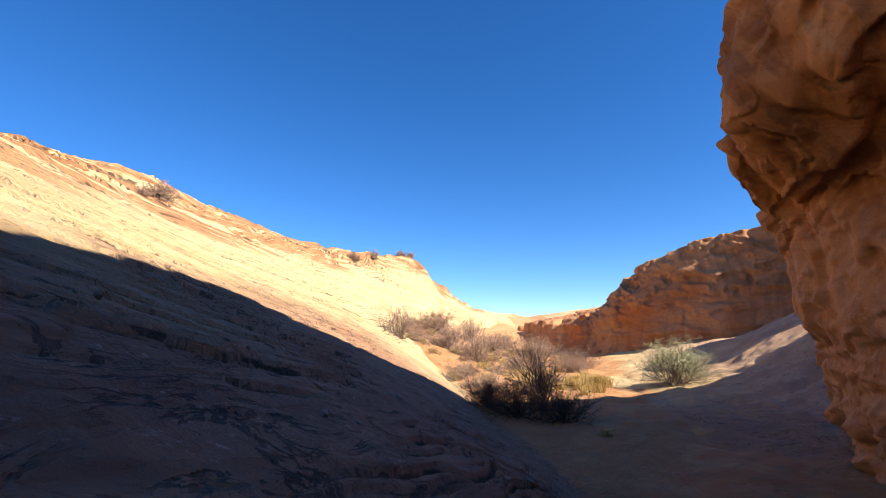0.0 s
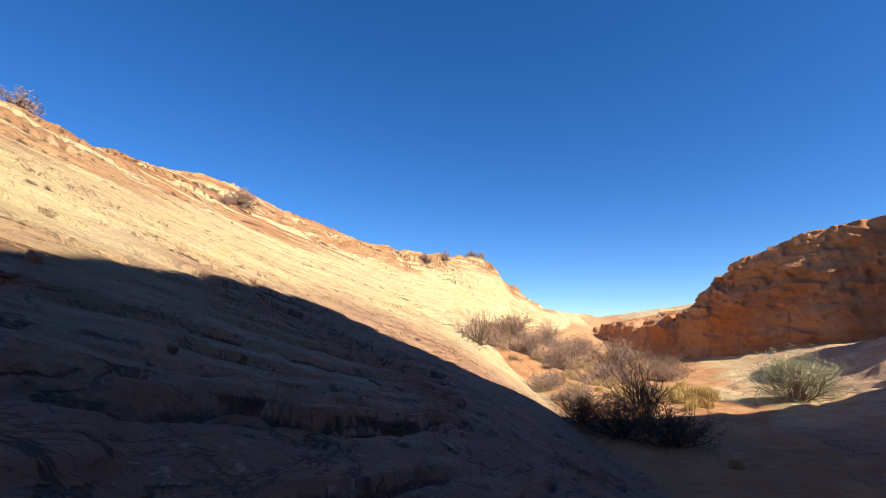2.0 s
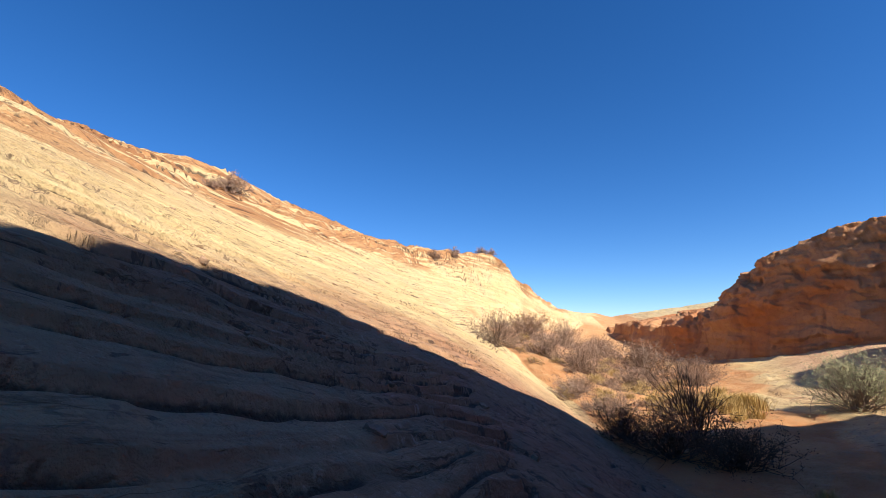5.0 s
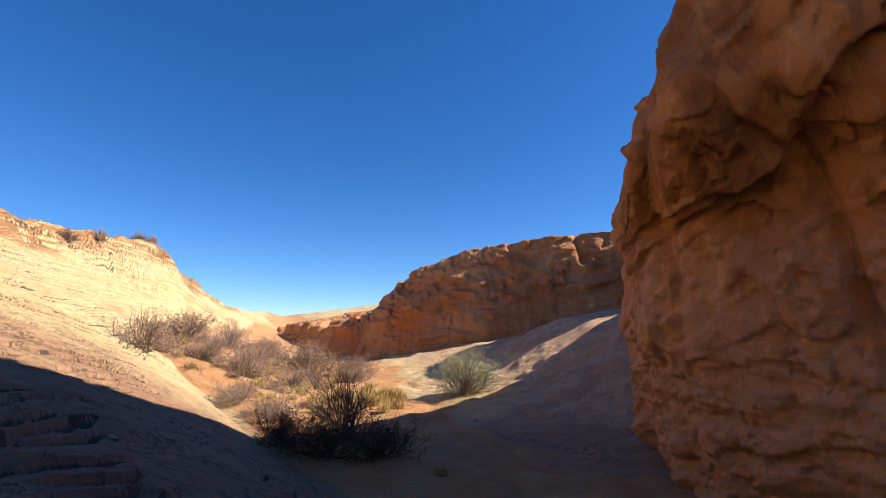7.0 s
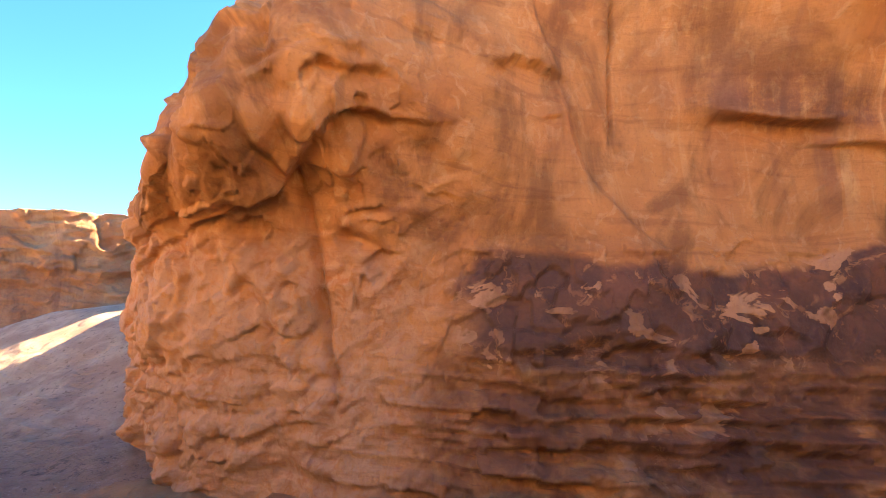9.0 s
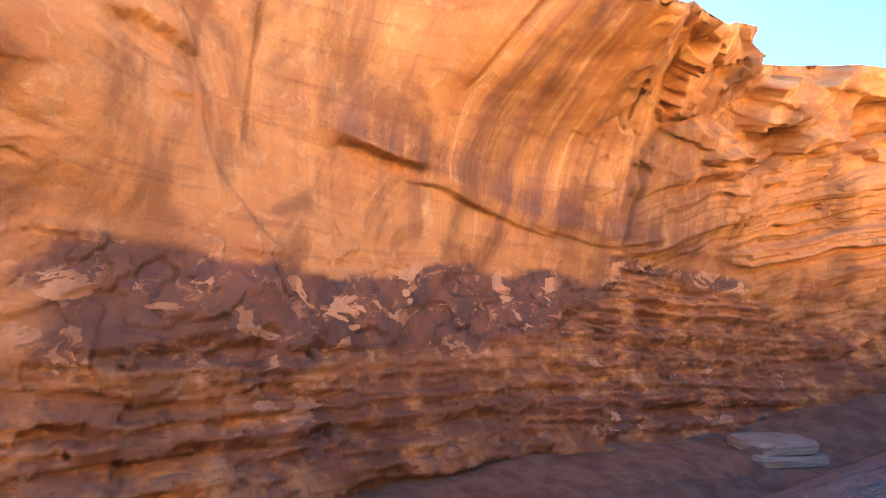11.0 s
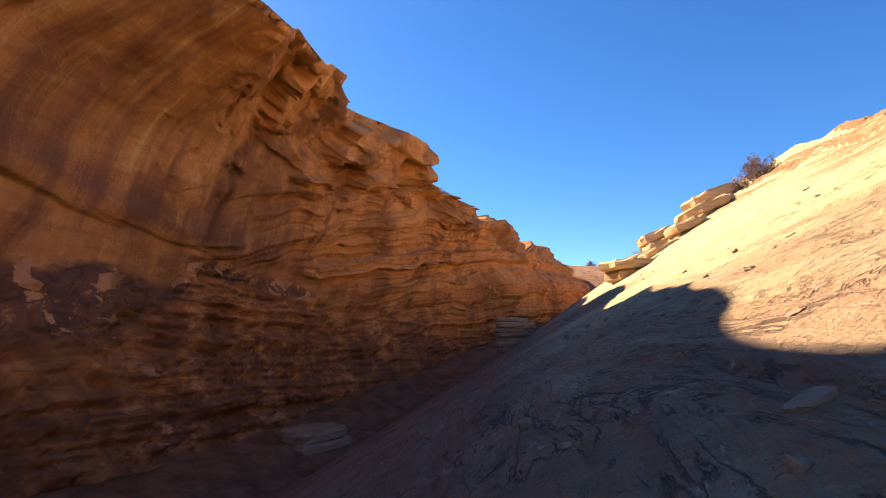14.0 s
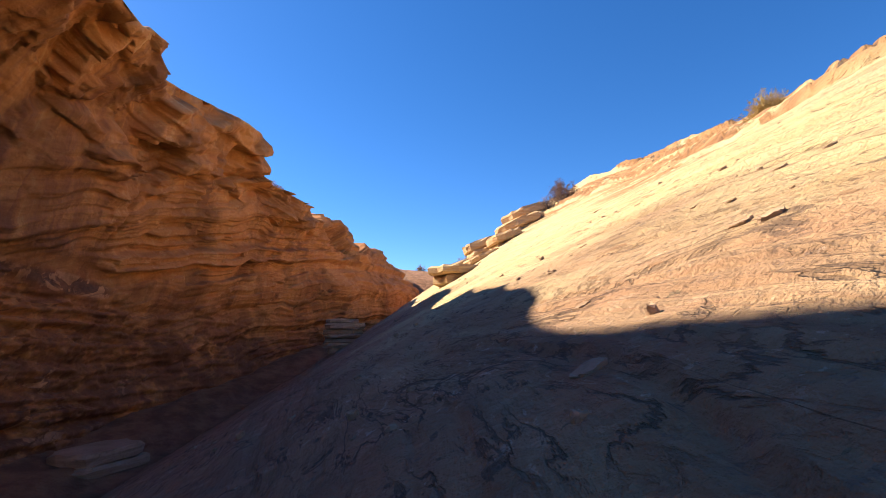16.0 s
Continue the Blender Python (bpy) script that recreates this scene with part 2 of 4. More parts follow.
def red_rock_material():
    k = Nodes("red_rock", 0.85)
    bed, arc, p = k.attr("bed"), k.attr("arc"), k.split(k.pos)
    layered = k.xyz(k.math("MULTIPLY", arc, 0.22), 0.0, k.math("MULTIPLY", bed, 2.6))
    upright = k.xyz(k.math("ADD", k.math("MULTIPLY", arc, 1.1), k.math("MULTIPLY", p[2], 0.10)), 0.0, k.math("MULTIPLY", p[2], 0.09))
    bands, streaks = k.noise(layered, 1.0, 6, 0.6), k.noise(upright, 1.0, 5, 0.6, 0.3)
    blotch, grain, chips = k.noise(k.pos, 0.4, 5), k.noise(k.pos, 9.0, 6, 0.65), k.noise(k.pos, 2.2, 6, 0.6, 0.8)
    c = k.mix(k.step(blotch, 0.35, 0.68), (0.62, 0.26, 0.088), (0.51, 0.19, 0.063))
    c = k.mix(k.math("MULTIPLY", k.step(bands, 0.50, 0.66), 0.6), c, (0.36, 0.13, 0.05))
    c = k.mix(k.math("MULTIPLY", k.step(chips, 0.52, 0.66), 0.45), c, (0.68, 0.36, 0.16))
    c = k.mix(k.math("MULTIPLY", k.attr("pale"), k.step(chips, 0.34, 0.58)), c, (0.58, 0.28, 0.14))
    st = k.attr("streak")
    c = k.mix(k.math("MULTIPLY", st, k.math("MULTIPLY", k.step(streaks, 0.47, 0.63), 0.75)), c, (0.30, 0.115, 0.065))
    c = k.mix(k.math("MULTIPLY", st, k.math("MULTIPLY", k.step(streaks, 0.42, 0.33), 0.6)), c, (0.74, 0.43, 0.19))
    c = k.mix(k.math("MULTIPLY", k.attr("low_brown"), k.step(k.noise(k.pos, 0.7, 6, 0.6, 0.6), 0.30, 0.60)), c, (0.215, 0.080, 0.040))
    # varnish streaks along the arch, plus its underside's shade put into the colour
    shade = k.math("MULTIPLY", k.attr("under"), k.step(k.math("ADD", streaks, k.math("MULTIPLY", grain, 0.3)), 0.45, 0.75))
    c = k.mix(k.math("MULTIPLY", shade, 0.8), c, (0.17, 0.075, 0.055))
    wide = k.noise(k.pos, 0.45, 7, 0.55, 0.6)
    patch = k.math("ADD", k.math("MULTIPLY", k.attr("band"), 0.74), k.math("SUBTRACT", wide, 0.52))
    flake = k.step(k.noise(k.xyz(k.math("MULTIPLY", arc, 0.55), 0.0, k.math("MULTIPLY", p[2], 0.85)), 1.15, 4, 0.55, 0.5), 0.575, 0.595)
    rim = k.step(k.cells(k.xyz(k.math("ADD", k.math("MULTIPLY", arc, 0.55), chips), 0.0, k.math("ADD", k.math("MULTIPLY", p[2], 0.8), chips)), 0.9, "DISTANCE_TO_EDGE"), 0.045, 0.015)
    bare = k.math("MAXIMUM", flake, k.math("MULTIPLY", k.math("MULTIPLY", rim, k.step(chips, 0.48, 0.56)), 0.55))
    varnish = k.math("MULTIPLY", k.step(patch, 0.20, 0.54), k.math("SUBTRACT", 1.0, k.math("MULTIPLY", bare, 0.92)))
    tone = k.mix(k.step(k.noise(k.pos, 0.9, 5), 0.40, 0.62), (0.055, 0.026, 0.026), (0.17, 0.062, 0.036))
    c = k.mix(k.math("MULTIPLY", k.math("MULTIPLY", bare, k.step(patch, 0.16, 0.34)), 0.75), c, (0.58, 0.29, 0.155))
    c = k.mix(k.math("MULTIPLY", varnish, 0.92), c, tone)
    joints = k.step(k.noise(k.xyz(k.math("MULTIPLY", arc, 0.5), 0.0, k.math("MULTIPLY", bed, 5.0)), 1.0, 5, 0.6, 0.4), 0.60, 0.66)
    c = k.mix(k.math("MULTIPLY", k.math("MULTIPLY", joints, k.attr("low_brown")), 0.6), c, (0.14, 0.06, 0.04))
    c = k.mix(k.math("MULTIPLY", k.step(grain, 0.50, 0.75), 0.30), c, (0.28, 0.11, 0.05))
    stain = k.noise(k.xyz(k.math("MULTIPLY", arc, 0.35), 0.0, k.math("MULTIPLY", p[2], 0.22)), 1.0, 7, 0.6, 0.8)
    c = k.mix(k.math("MULTIPLY", k.math("ADD", 0.12, k.math("MULTIPLY", k.step(stain, 0.44, 0.62), 0.52)), k.math("SUBTRACT", 1.0, k.math("MULTIPLY", k.attr("pale"), 0.75))), c, (0.13, 0.048, 0.022))
    h = k.math("ADD", k.math("MULTIPLY", chips, 0.6), k.math("ADD", k.math("MULTIPLY", grain, 0.55), k.math("ADD", k.math("MULTIPLY", bands, 0.8), k.math("MULTIPLY", varnish, -0.25))))
    k.put(k.out.inputs["Roughness"], k.math("SUBTRACT", 0.88, k.math("MULTIPLY", varnish, 0.35)))
    return k.done(c, h, 0.8, 0.09)


def far_rock_material():
    k = Nodes("far_rock")
    bed, arc, p = k.attr("bed"), k.attr("arc"), k.split(k.pos)
    layered = k.xyz(k.math("MULTIPLY", arc, 0.08), 0.0, k.math("MULTIPLY", bed, 1.4))
    bands, blotch, grain = k.noise(layered, 1.0, 6, 0.65), k.noise(k.pos, 0.16, 6, 0.6), k.noise(k.pos, 2.5, 6, 0.65)
    streak = k.noise(k.xyz(k.math("MULTIPLY", arc, 0.5), 0.0, k.math("MULTIPLY", p[2], 0.07)), 1.0, 5)
    c = k.mix(k.step(blotch, 0.38, 0.64), (0.48, 0.25, 0.12), (0.42, 0.16, 0.06))
    c = k.mix(k.math("MULTIPLY", k.step(bands, 0.52, 0.66), 0.22), c, (0.30, 0.13, 0.06))
    c = k.mix(k.math("MULTIPLY", k.step(streak, 0.50, 0.66), 0.65), c, (0.26, 0.11, 0.06))
    c = k.mix(k.math("MULTIPLY", k.step(grain, 0.5, 0.72), 0.4), c, (0.20, 0.10, 0.06))
    return k.done(c, k.math("ADD", k.math("MULTIPLY", bands, 0.25), k.math("MULTIPLY", grain, 0.8)), 0.8, 0.4)


def leafy(name, a, b, rough=0.8):
    k = Nodes(name, rough)
    info = k.t.nodes.new("ShaderNodeNewGeometry")
    c = k.mix(info.outputs["Random Per Island"], a, b)
    return k.done(k.mix(k.math("MULTIPLY", k.noise(k.pos, 2.0, 3), 0.5), c, a))


def stone_material(name, a, b, dark):
    k = Nodes(name)
    p = k.split(k.pos)
    lay = k.xyz(k.math("MULTIPLY", p[0], 0.5), k.math("MULTIPLY", p[1], 0.5), k.math("MULTIPLY", p[2], 7.0))
    bands, grain = k.noise(lay, 1.0, 5, 0.6), k.noise(k.pos, 8.0, 6, 0.65)
    c = k.mix(k.step(bands, 0.36, 0.64), a, b)
    c = k.mix(k.math("MULTIPLY", k.step(grain, 0.5, 0.74), 0.5), c, dark)
    return k.done(c, k.math("ADD", bands, grain), 0.7, 0.06)


slickrock, red_rock, far_rock = slickrock_material(), red_rock_material(), far_rock_material()
pale_stone = stone_material("pale_stone", (0.56, 0.39, 0.22), (0.47, 0.28, 0.14), (0.24, 0.13, 0.07))
grey_stone = stone_material("grey_stone", (0.40, 0.27, 0.18), (0.30, 0.19, 0.12), (0.14, 0.09, 0.06))
bark_grey = leafy("bark_grey", (0.20, 0.15, 0.12), (0.30, 0.22, 0.17))
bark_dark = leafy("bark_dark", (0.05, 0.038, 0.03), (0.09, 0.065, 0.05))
leaf_sage = leafy("leaf_sage", (0.22, 0.22, 0.12), (0.38, 0.35, 0.19))
leaf_brown = leafy("leaf_brown", (0.22, 0.135, 0.10), (0.34, 0.22, 0.15))
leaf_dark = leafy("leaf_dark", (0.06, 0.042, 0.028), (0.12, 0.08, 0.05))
straw = leafy("straw", (0.42, 0.29, 0.11), (0.58, 0.43, 0.18))

# ---------------------------------------------------------------- the ground
trough_x = curve([-110, -60, -47, -35, -25, -15, -5, 5, 15, 25, 35, 45, 60, 80, 130, 400],
                 [-16, -10, -7.3, 1.6, 6.6, 8.6, 8.8, 7.5, 5.8, 5.5, 7.5, 10, 15, 19, 26, 60])
trough_z = curve([-110, -60, -47, -35, -20, -10, 0, 15, 25, 40, 70, 130, 400],
                 [14, 9, 3.8, 0.4, -2.7, -3.2, -3.4, -3.3, -2.9, -2.6, -2.0, 1.5, 10])
toe_x = curve([-110, -60, -47, -40, -20, 0, 20, 30, 40, 50, 65, 80, 100, 140, 400],
              [-19, -12, -8.4, -1.8, 5.6, 6.0, 2.9, 1.0, -1.5, -4, -4, 1, 8, 18, 50])
toe_z = curve([-110, -60, -47, -40, -20, 0, 20, 30, 40, 50, 65, 80, 100, 140, 400],
              [14, 9.2, 4.1, 1.9, -2.5, -3.3, -3.1, -2.2, -0.4, 1.6, 2.6, 2.2, 2.4, 4, 12])
crest_x = curve([-110, -60, -50, -34, -24, -10, 0, 20, 40, 54, 76, 88, 100, 140, 400],
                [-27, -18, -16, -17.5, -20, -20.5, -20.5, -20.5, -17.5, -14.5, -7.5, -2, 4, 10, 34])
crest_z = curve([-110, -60, -50, -42, -34, -28, -22, -14, -6, 0, 20, 30, 40, 54, 66, 76, 84, 88, 92, 97, 103, 140, 400],
                [15, 11, 10.94, 12.55, 13.58, 13.62, 13.37, 12.21, 11.81, 11.0, 10.41, 11.15, 10.83, 11.14, 12.31, 13.43, 13.71, 11.05, 10.41, 8.38, 7.53, 6.1, 14])



def ground_height(x, y):
    tx, tz, fx, fz, cx, cz = trough_x(y), trough_z(y), toe_x(y), toe_z(y), crest_x(y), crest_z(y)
    # west slope, then its plateau
    u = np.clip((fx - x) / (fx - cx), 0, None)
    slope = fz + (cz - fz) * u
    back = cz + np.minimum(0, -0.04 * (cx - x - 2)) + 0.3 * smooth(0, 6, cx - x)
    west = np.where(u < 1, slope, back)
    # floor between the slope's foot and the wash
    v = np.clip((x - fx) / np.maximum(tx - fx, 0.5), 0, 1)
    floor = fz + (tz - fz) * smooth(0, 1, v) ** 0.8
    z = np.where(x < fx, west, floor)
    # east bank
    e = np.clip(x - tx, 0, None)
    bank = np.where(y > 12, 0.16 * e * smooth(8, 30, e + y * 0.2) , 0.07 * e)
    z = np.where(x > tx, tz + bank, z)
    # a rocky spur that climbs from the wash to the wall's nose
    z = z + 2.6 * smooth(11, 21, e) * smooth(16, 25, y) * smooth(54, 36, y)
    z = z - 0.6 * smooth(0.0, 0.7, x - fx) * smooth(3.2, 1.5, x - fx) * smooth(8, 3, y) * smooth(-34, -26, y)
    return z


def bedding(x, y):
    """Height in the stack of layers that crop out along the slope."""
    yc = np.clip(y, -40, 34)
    swing = -0.05 * yc + 0.225 * 1.5 * np.log1p(np.exp((yc - 2) / 1.5)) + 0.10 * np.clip(yc, 0, 26) * smooth(-4, 2, x)
    return ground_height(x, y) + swing + 0.5 * fbm(x * 0.10, y * 0.045, 0 * x, 3, 3) + 0.12 * fbm(x * 0.5, y * 0.16, 0 * x, 3, 8) + 0.10 * smooth(-9, -4, x) * vnoise(x * 0.45, y * 0.30, 0 * x, 12)


def ledges(x, y, q, fx, high):
    """Thin ledges that face downhill, each with an undercut joint at its foot: their relief, and where the joints are."""
    d, joint = 0 * x, 0 * x
    # no steps where the layers lie level with the surface
    tilt = np.hypot(bedding(x + 0.05, y) - q, bedding(x, y + 0.05) - q) / 0.05
    part = smooth(0.20, 0.38, tilt) * smooth(-0.8, -3.0, x - fx) * (0.2 + 0.8 * smooth(2, 6, y) + 0.3 * smooth(-5, -8, x) * smooth(4, 0, y))
    for thick, tall, deep, seed in ((0.48, 0.08, 0.15, 1), (0.23, 0.052, 0.10, 7), (0.12, 0.03, 0.06, 9)):
        qq = q / thick + 0.22 * fbm(x * 1.2, y * 0.4, 0 * x, 2, 53 + seed)
        u1 = qq - np.floor(qq)
        run = part * smooth(0.05, 0.30, fbm(x * 0.30, y * 0.09, np.floor(qq) * 0.73, 3, 43 + seed) + 0.15 * fbm(x * 2, y * 0.9, 0 * x, 2, 64))
        w = np.maximum(0.021 / thick, 0.035)
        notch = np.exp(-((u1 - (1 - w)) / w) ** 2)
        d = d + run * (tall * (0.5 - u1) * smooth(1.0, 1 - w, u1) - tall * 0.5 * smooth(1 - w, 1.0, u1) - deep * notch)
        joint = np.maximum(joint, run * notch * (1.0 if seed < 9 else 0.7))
    for thick, tall, deep in ((0.75, 0.34, 0.38), (0.34, 0.16, 0.2)):
        qq = q / thick + 0.4 * fbm(x * 0.5, y * 0.2, 0 * x, 3, 57)
        u1 = qq - np.floor(qq)
        run = high * smooth(70, 52, y) * smooth(-0.3, 0.2, fbm(x * 0.2, y * 0.10, np.floor(qq) * 0.7, 3, 59))
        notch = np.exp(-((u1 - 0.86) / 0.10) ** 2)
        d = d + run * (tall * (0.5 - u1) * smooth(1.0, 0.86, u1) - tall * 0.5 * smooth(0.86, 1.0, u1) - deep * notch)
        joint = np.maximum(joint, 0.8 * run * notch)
    return d, joint


def ground_relief(x, y):
    fx, cx = toe_x(y), crest_x(y)
    on_slope = smooth(0.3, -0.8, x - fx)
    u = (fx - x) / (fx - cx)
    high = smooth(0.70, 0.86, u + 0.05 * fbm(x * 0.1, y * 0.06, 0 * x, 2, 21)) * smooth(1.6, 1.15, u)
    q = bedding(x, y)
    patch = smooth(-0.15, 0.5, fbm(x * 0.22, y * 0.09, 0 * x, 3, 31))
    patch2 = smooth(-0.1, 0.4, fbm(x * 0.5, y * 0.2, 0 * x, 3, 37))
    # thin ledges that face downhill, each with an undercut joint at its foot
    d = 0.06 * (beds(q / 0.9, 1, 0.3) - 0.5) * patch
    d = d + ledges(x, y, q, fx, high)[0]
    d = d + 0.02 * smooth(-0.8, -3.5, x - fx) * plates(q / 0.17, y * 0.55 + 0.8 * fbm(x * 0.6, y * 0.4, 0 * x, 2, 45), 46) * patch2
    d = d + high * (0.45 * smooth(80, 55, y) * (beds(q / 0.8, 4, 0.1) - 0.5) + 0.35 * (beds(q / 0.3, 5, 0.15) - 0.5) + 0.25 * fbm(x * 0.6, y * 0.35, 0 * x, 3, 51))
    # scoured hollows with lips near the walk
    hollow = smooth(0.25, 0.6, fbm(x * 0.42, y * 0.3, 0 * x, 2, 61))
    d = d - 0.035 * hollow
    d = d + 0.02 * fbm(x * 0.7, y * 0.5, 0 * x, 3, 71) + 0.016 * fbm(x * 3, y * 2.2, 0 * x, 3, 75)
    flat = 0.10 * fbm(x * 0.45, y * 0.45, 0 * x, 4, 81) + 0.02 * fbm(x * 3, y * 3, 0 * x, 2, 85)
    bank = smooth(0.5, 3, x - trough_x(y)) * smooth(10, 16, y)
    qb = (0.16 * x + 0.1 * y) + 0.4 * fbm(x * 0.15, y * 0.15, 0 * x, 3, 91)
    flat = flat + bank * (0.16 * (beds(qb / 0.3, 6, 0.2) - 0.5) + 0.10 * fbm(x * 0.9, y * 0.9, 0 * x, 3, 93))
    hummock = smooth(26, 34, y) * smooth(70, 58, y) * smooth(0.5, -2, x - trough_x(y))
    flat = flat + hummock * 0.35 * fbm(x * 0.22, y * 0.22, 0 * x, 3, 95)
    far = smooth(90, 160, np.hypot(x, y))
    wide = 5.0 * fbm(x * 0.006, y * 0.006, 0 * x, 4, 99) * far
    return on_slope * d + (1 - on_slope) * flat + wide


def ground_tints(x, y):
    """Where sand lies, where rust-red layers crop out, and the height in the layers."""
    fx, cx = toe_x(y), crest_x(y)
    u = (fx - x) / (fx - cx)
    n = fbm(x * 0.15, y * 0.15, 0 * x, 4, 111)
    sand = smooth(-0.4, 0.8, x - fx + 0.5 * n) * smooth(0.9, 0.35, (0.02 + 0.09 * smooth(12, 20, y)) * np.maximum(x - trough_x(y), 0) + 0.2 * n)
    sand = np.where(y > 62, np.clip(sand, 0, 0.6), sand)
    rust = np.clip(smooth(0.66, 0.84, u + 0.10 * n) * smooth(1.5, 1.1, u), 0, 1)
    rust = np.maximum(rust, 0.5 * smooth(0.15, 0.6, fbm(x * 0.2, y * 0.07, 0 * x, 3, 117)) * smooth(0.6, 0.2, u))
    # reaches up to about the shadow's edge, to carry the shaded slope's tone
    shade_patina = np.clip(smooth(0.45, 0.28, u + 0.12 * n) + 0.2 * n * smooth(0.7, 0.4, u), 0, 1) * smooth(34, 22, y + 3 * n)
    high = smooth(0.70, 0.86, u + 0.05 * fbm(x * 0.1, y * 0.06, 0 * x, 2, 21)) * smooth(1.6, 1.15, u)
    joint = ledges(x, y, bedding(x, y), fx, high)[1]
    return {"sand": sand, "rust": rust, "shade_patina": shade_patina, "joint": joint, "dark_sand": smooth(17, 9, y + 2 * n), "bank": smooth(6, 13, x - trough_x(y) + 2 * n) * smooth(8, 14, y) * smooth(75, 60, y), "bed": bedding(x, y)}


def spaced(parts):
    """Grid lines: runs of (from, to, step)."""
    return np.unique(np.concatenate([np.arange(a, b, s) for a, b, s in parts]).round(3))


gx = spaced([(-600, -60, 30), (-60, -26, 1.0), (-26, -12, 0.14), (-12, -8, 0.075), (-8, -5.5, 0.045), (-5.5, 1.5, 0.03), (1.5, 7, 0.075), (7, 24, 0.15), (24, 60, 0.6), (60, 620, 30)])
gy = spaced([(-600, -110, 35), (-110, -60, 0.8), (-60, -20, 0.3), (-20, -5, 0.14), (-5, 14, 0.08), (14, 24, 0.14), (24, 60, 0.22), (60, 120, 0.5), (120, 640, 25)])
X, Y = np.meshgrid(gx, gy, indexing="ij")
Z = ground_height(X, Y) + ground_relief(X, Y)
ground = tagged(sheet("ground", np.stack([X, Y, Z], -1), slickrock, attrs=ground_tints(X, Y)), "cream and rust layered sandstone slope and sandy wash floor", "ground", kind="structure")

# ---------------------------------------------------------------- the east wall, an overhanging alcove
WALL_BASE = [(30.0, 21.0, 0.0), (16.85, 20.77, -1.6), (13.5, 16.84, -3.2), (11.96, 11.07, -3.8), (11.4, 6.5, -3.8), (11.8, 1, -4), (12.6, -5, -4),
             (12.4, -11, -3.6), (10.6, -18, -3.2), (8.2, -25, -2.4), (4, -33, -0.6), (-2.5, -42, 1.8), (-7, -49, 3.4)]
WALL_MID = [(29.0, 20.5, 5.0), (16.17, 19.73, 4.5), (11.12, 15.93, 4.5), (10.75, 9.51, 4.5), (11.9, 6.0, 4.2), (13, 1, 4.5), (14.3, -5, 4),
            (14.2, -11, 4.5), (12, -18, 4), (9, -25, 5), (5, -33, 5), (-1.5, -43, 6), (-6.5, -51, 6)]
WALL_BROW = [(27.0, 19.0, 9.5), (13.94, 16.99, 9.0), (8.93, 13.36, 7.07), (6.98, 9.39, 8.6), (10.2, 5.6, 9), (12.6, 1.2, 9.6), (13.0, -5, 9.5),
             (12, -11, 9.5), (10, -17.5, 9), (7.5, -25, 9), (5, -33, 8), (0.5, -43.5, 8.5), (-4.5, -54, 8.5)]
WALL_TOP = [(31.0, 16.5, 15.0), (17.85, 16.51, 13.9), (14.87, 15.72, 13.4), (10.96, 11.27, 15.5), (10.0, 5.5, 17.5), (10.1, 0.8, 17.9), (8.3, -6.2, 12.95),
            (5.7, -9.6, 11.2), (7.2, -17.2, 13.6), (5.6, -25.3, 13.1), (4, -34, 12.5), (2.5, -44, 12), (-2, -58, 11)]


def wall_points(rows, s, v, levels):
    """Points on a wall given by rows of stations: s along it, v up it (1 at its top), both 0 to 1, as arrays."""
    k = np.arange(len(rows[0]))
    cols = [[curve(k, [p[c] for p in row])(s * (len(rows[0]) - 1)) for c in range(3)] for row in rows]
    out = []
    for c in range(3):
        a = np.stack([col[c] for col in cols], 0)          # levels x stations
        d = np.diff(a, axis=0) / np.diff(levels)[:, None]
        m = np.concatenate([d[:1], (d[1:] + d[:-1]) / 2, d[-1:]])
        i = np.clip(np.searchsorted(levels, v) - 1, 0, len(levels) - 2)
        h = (levels[i + 1] - levels[i])[None, :]
        u = ((v - levels[i]) / (levels[i + 1] - levels[i]))[None, :]
        A, B, MA, MB = a[i].T, a[i + 1].T, m[i].T, m[i + 1].T
        out.append((1 + 2 * u) * (1 - u) ** 2 * A + u * (1 - u) ** 2 * h * MA + u * u * (3 - 2 * u) * B + u * u * (u - 1) * h * MB)
    return np.stack(out, -1)


def normals(P):
    n = np.cross(np.gradient(P, axis=0), np.gradient(P, axis=1))
    return n / np.maximum(np.linalg.norm(n, axis=-1, keepdims=True), 1e-9)


def with_plateau(P, plain_face, reach, rise=0.5, fall=0.1):
    """Adds the ground that runs back from a wall's top edge, square to the wall's plain face."""
    top = P[:, -1]
    out = -normals(plain_face)[:, plain_face.shape[1] // 2]
    out[:, 2] = 0
    out /= np.maximum(np.linalg.norm(out, axis=1, keepdims=True), 1e-6)
    extra = []
    for r in reach:
        q = top + out * r
        q[:, 2] = top[:, 2] + rise * min(r, 1.2) + 0.06 * min(r, 20) - fall * max(0, r - 12)
        extra.append(q)
    return np.concatenate([P, np.stack(extra, 1)], 1)


# blocks and notches along the rim: metres up or down, by station
rim_lift = curve([6.3, 6.75, 7.0, 7.5, 7.78, 7.95, 8.25, 8.75, 9.08, 9.25, 9.5, 9.75, 10, 10.5, 11], [0.45, 0.6, 0.45, 0.35, 0.5, -0.9, -0.6, 0.35, 0.3, -1.35, -1.25, -1.1, -0.8, -0.3, 0])
arch_z = curve([4.4, 5.07, 5.58, 6.16, 7.0, 7.66, 8.15, 8.8], [9.4, 8.6, 8.2, 7.9, 6.6, 5.8, 5.2, 4.7])
spall_s = curve([-2, 3.7, 5.0, 6.7, 9.5, 11.1, 18], [5.6, 5.24, 5.01, 4.77, 4.62, 4.46, 4.3])   # station of the spall's edge by height
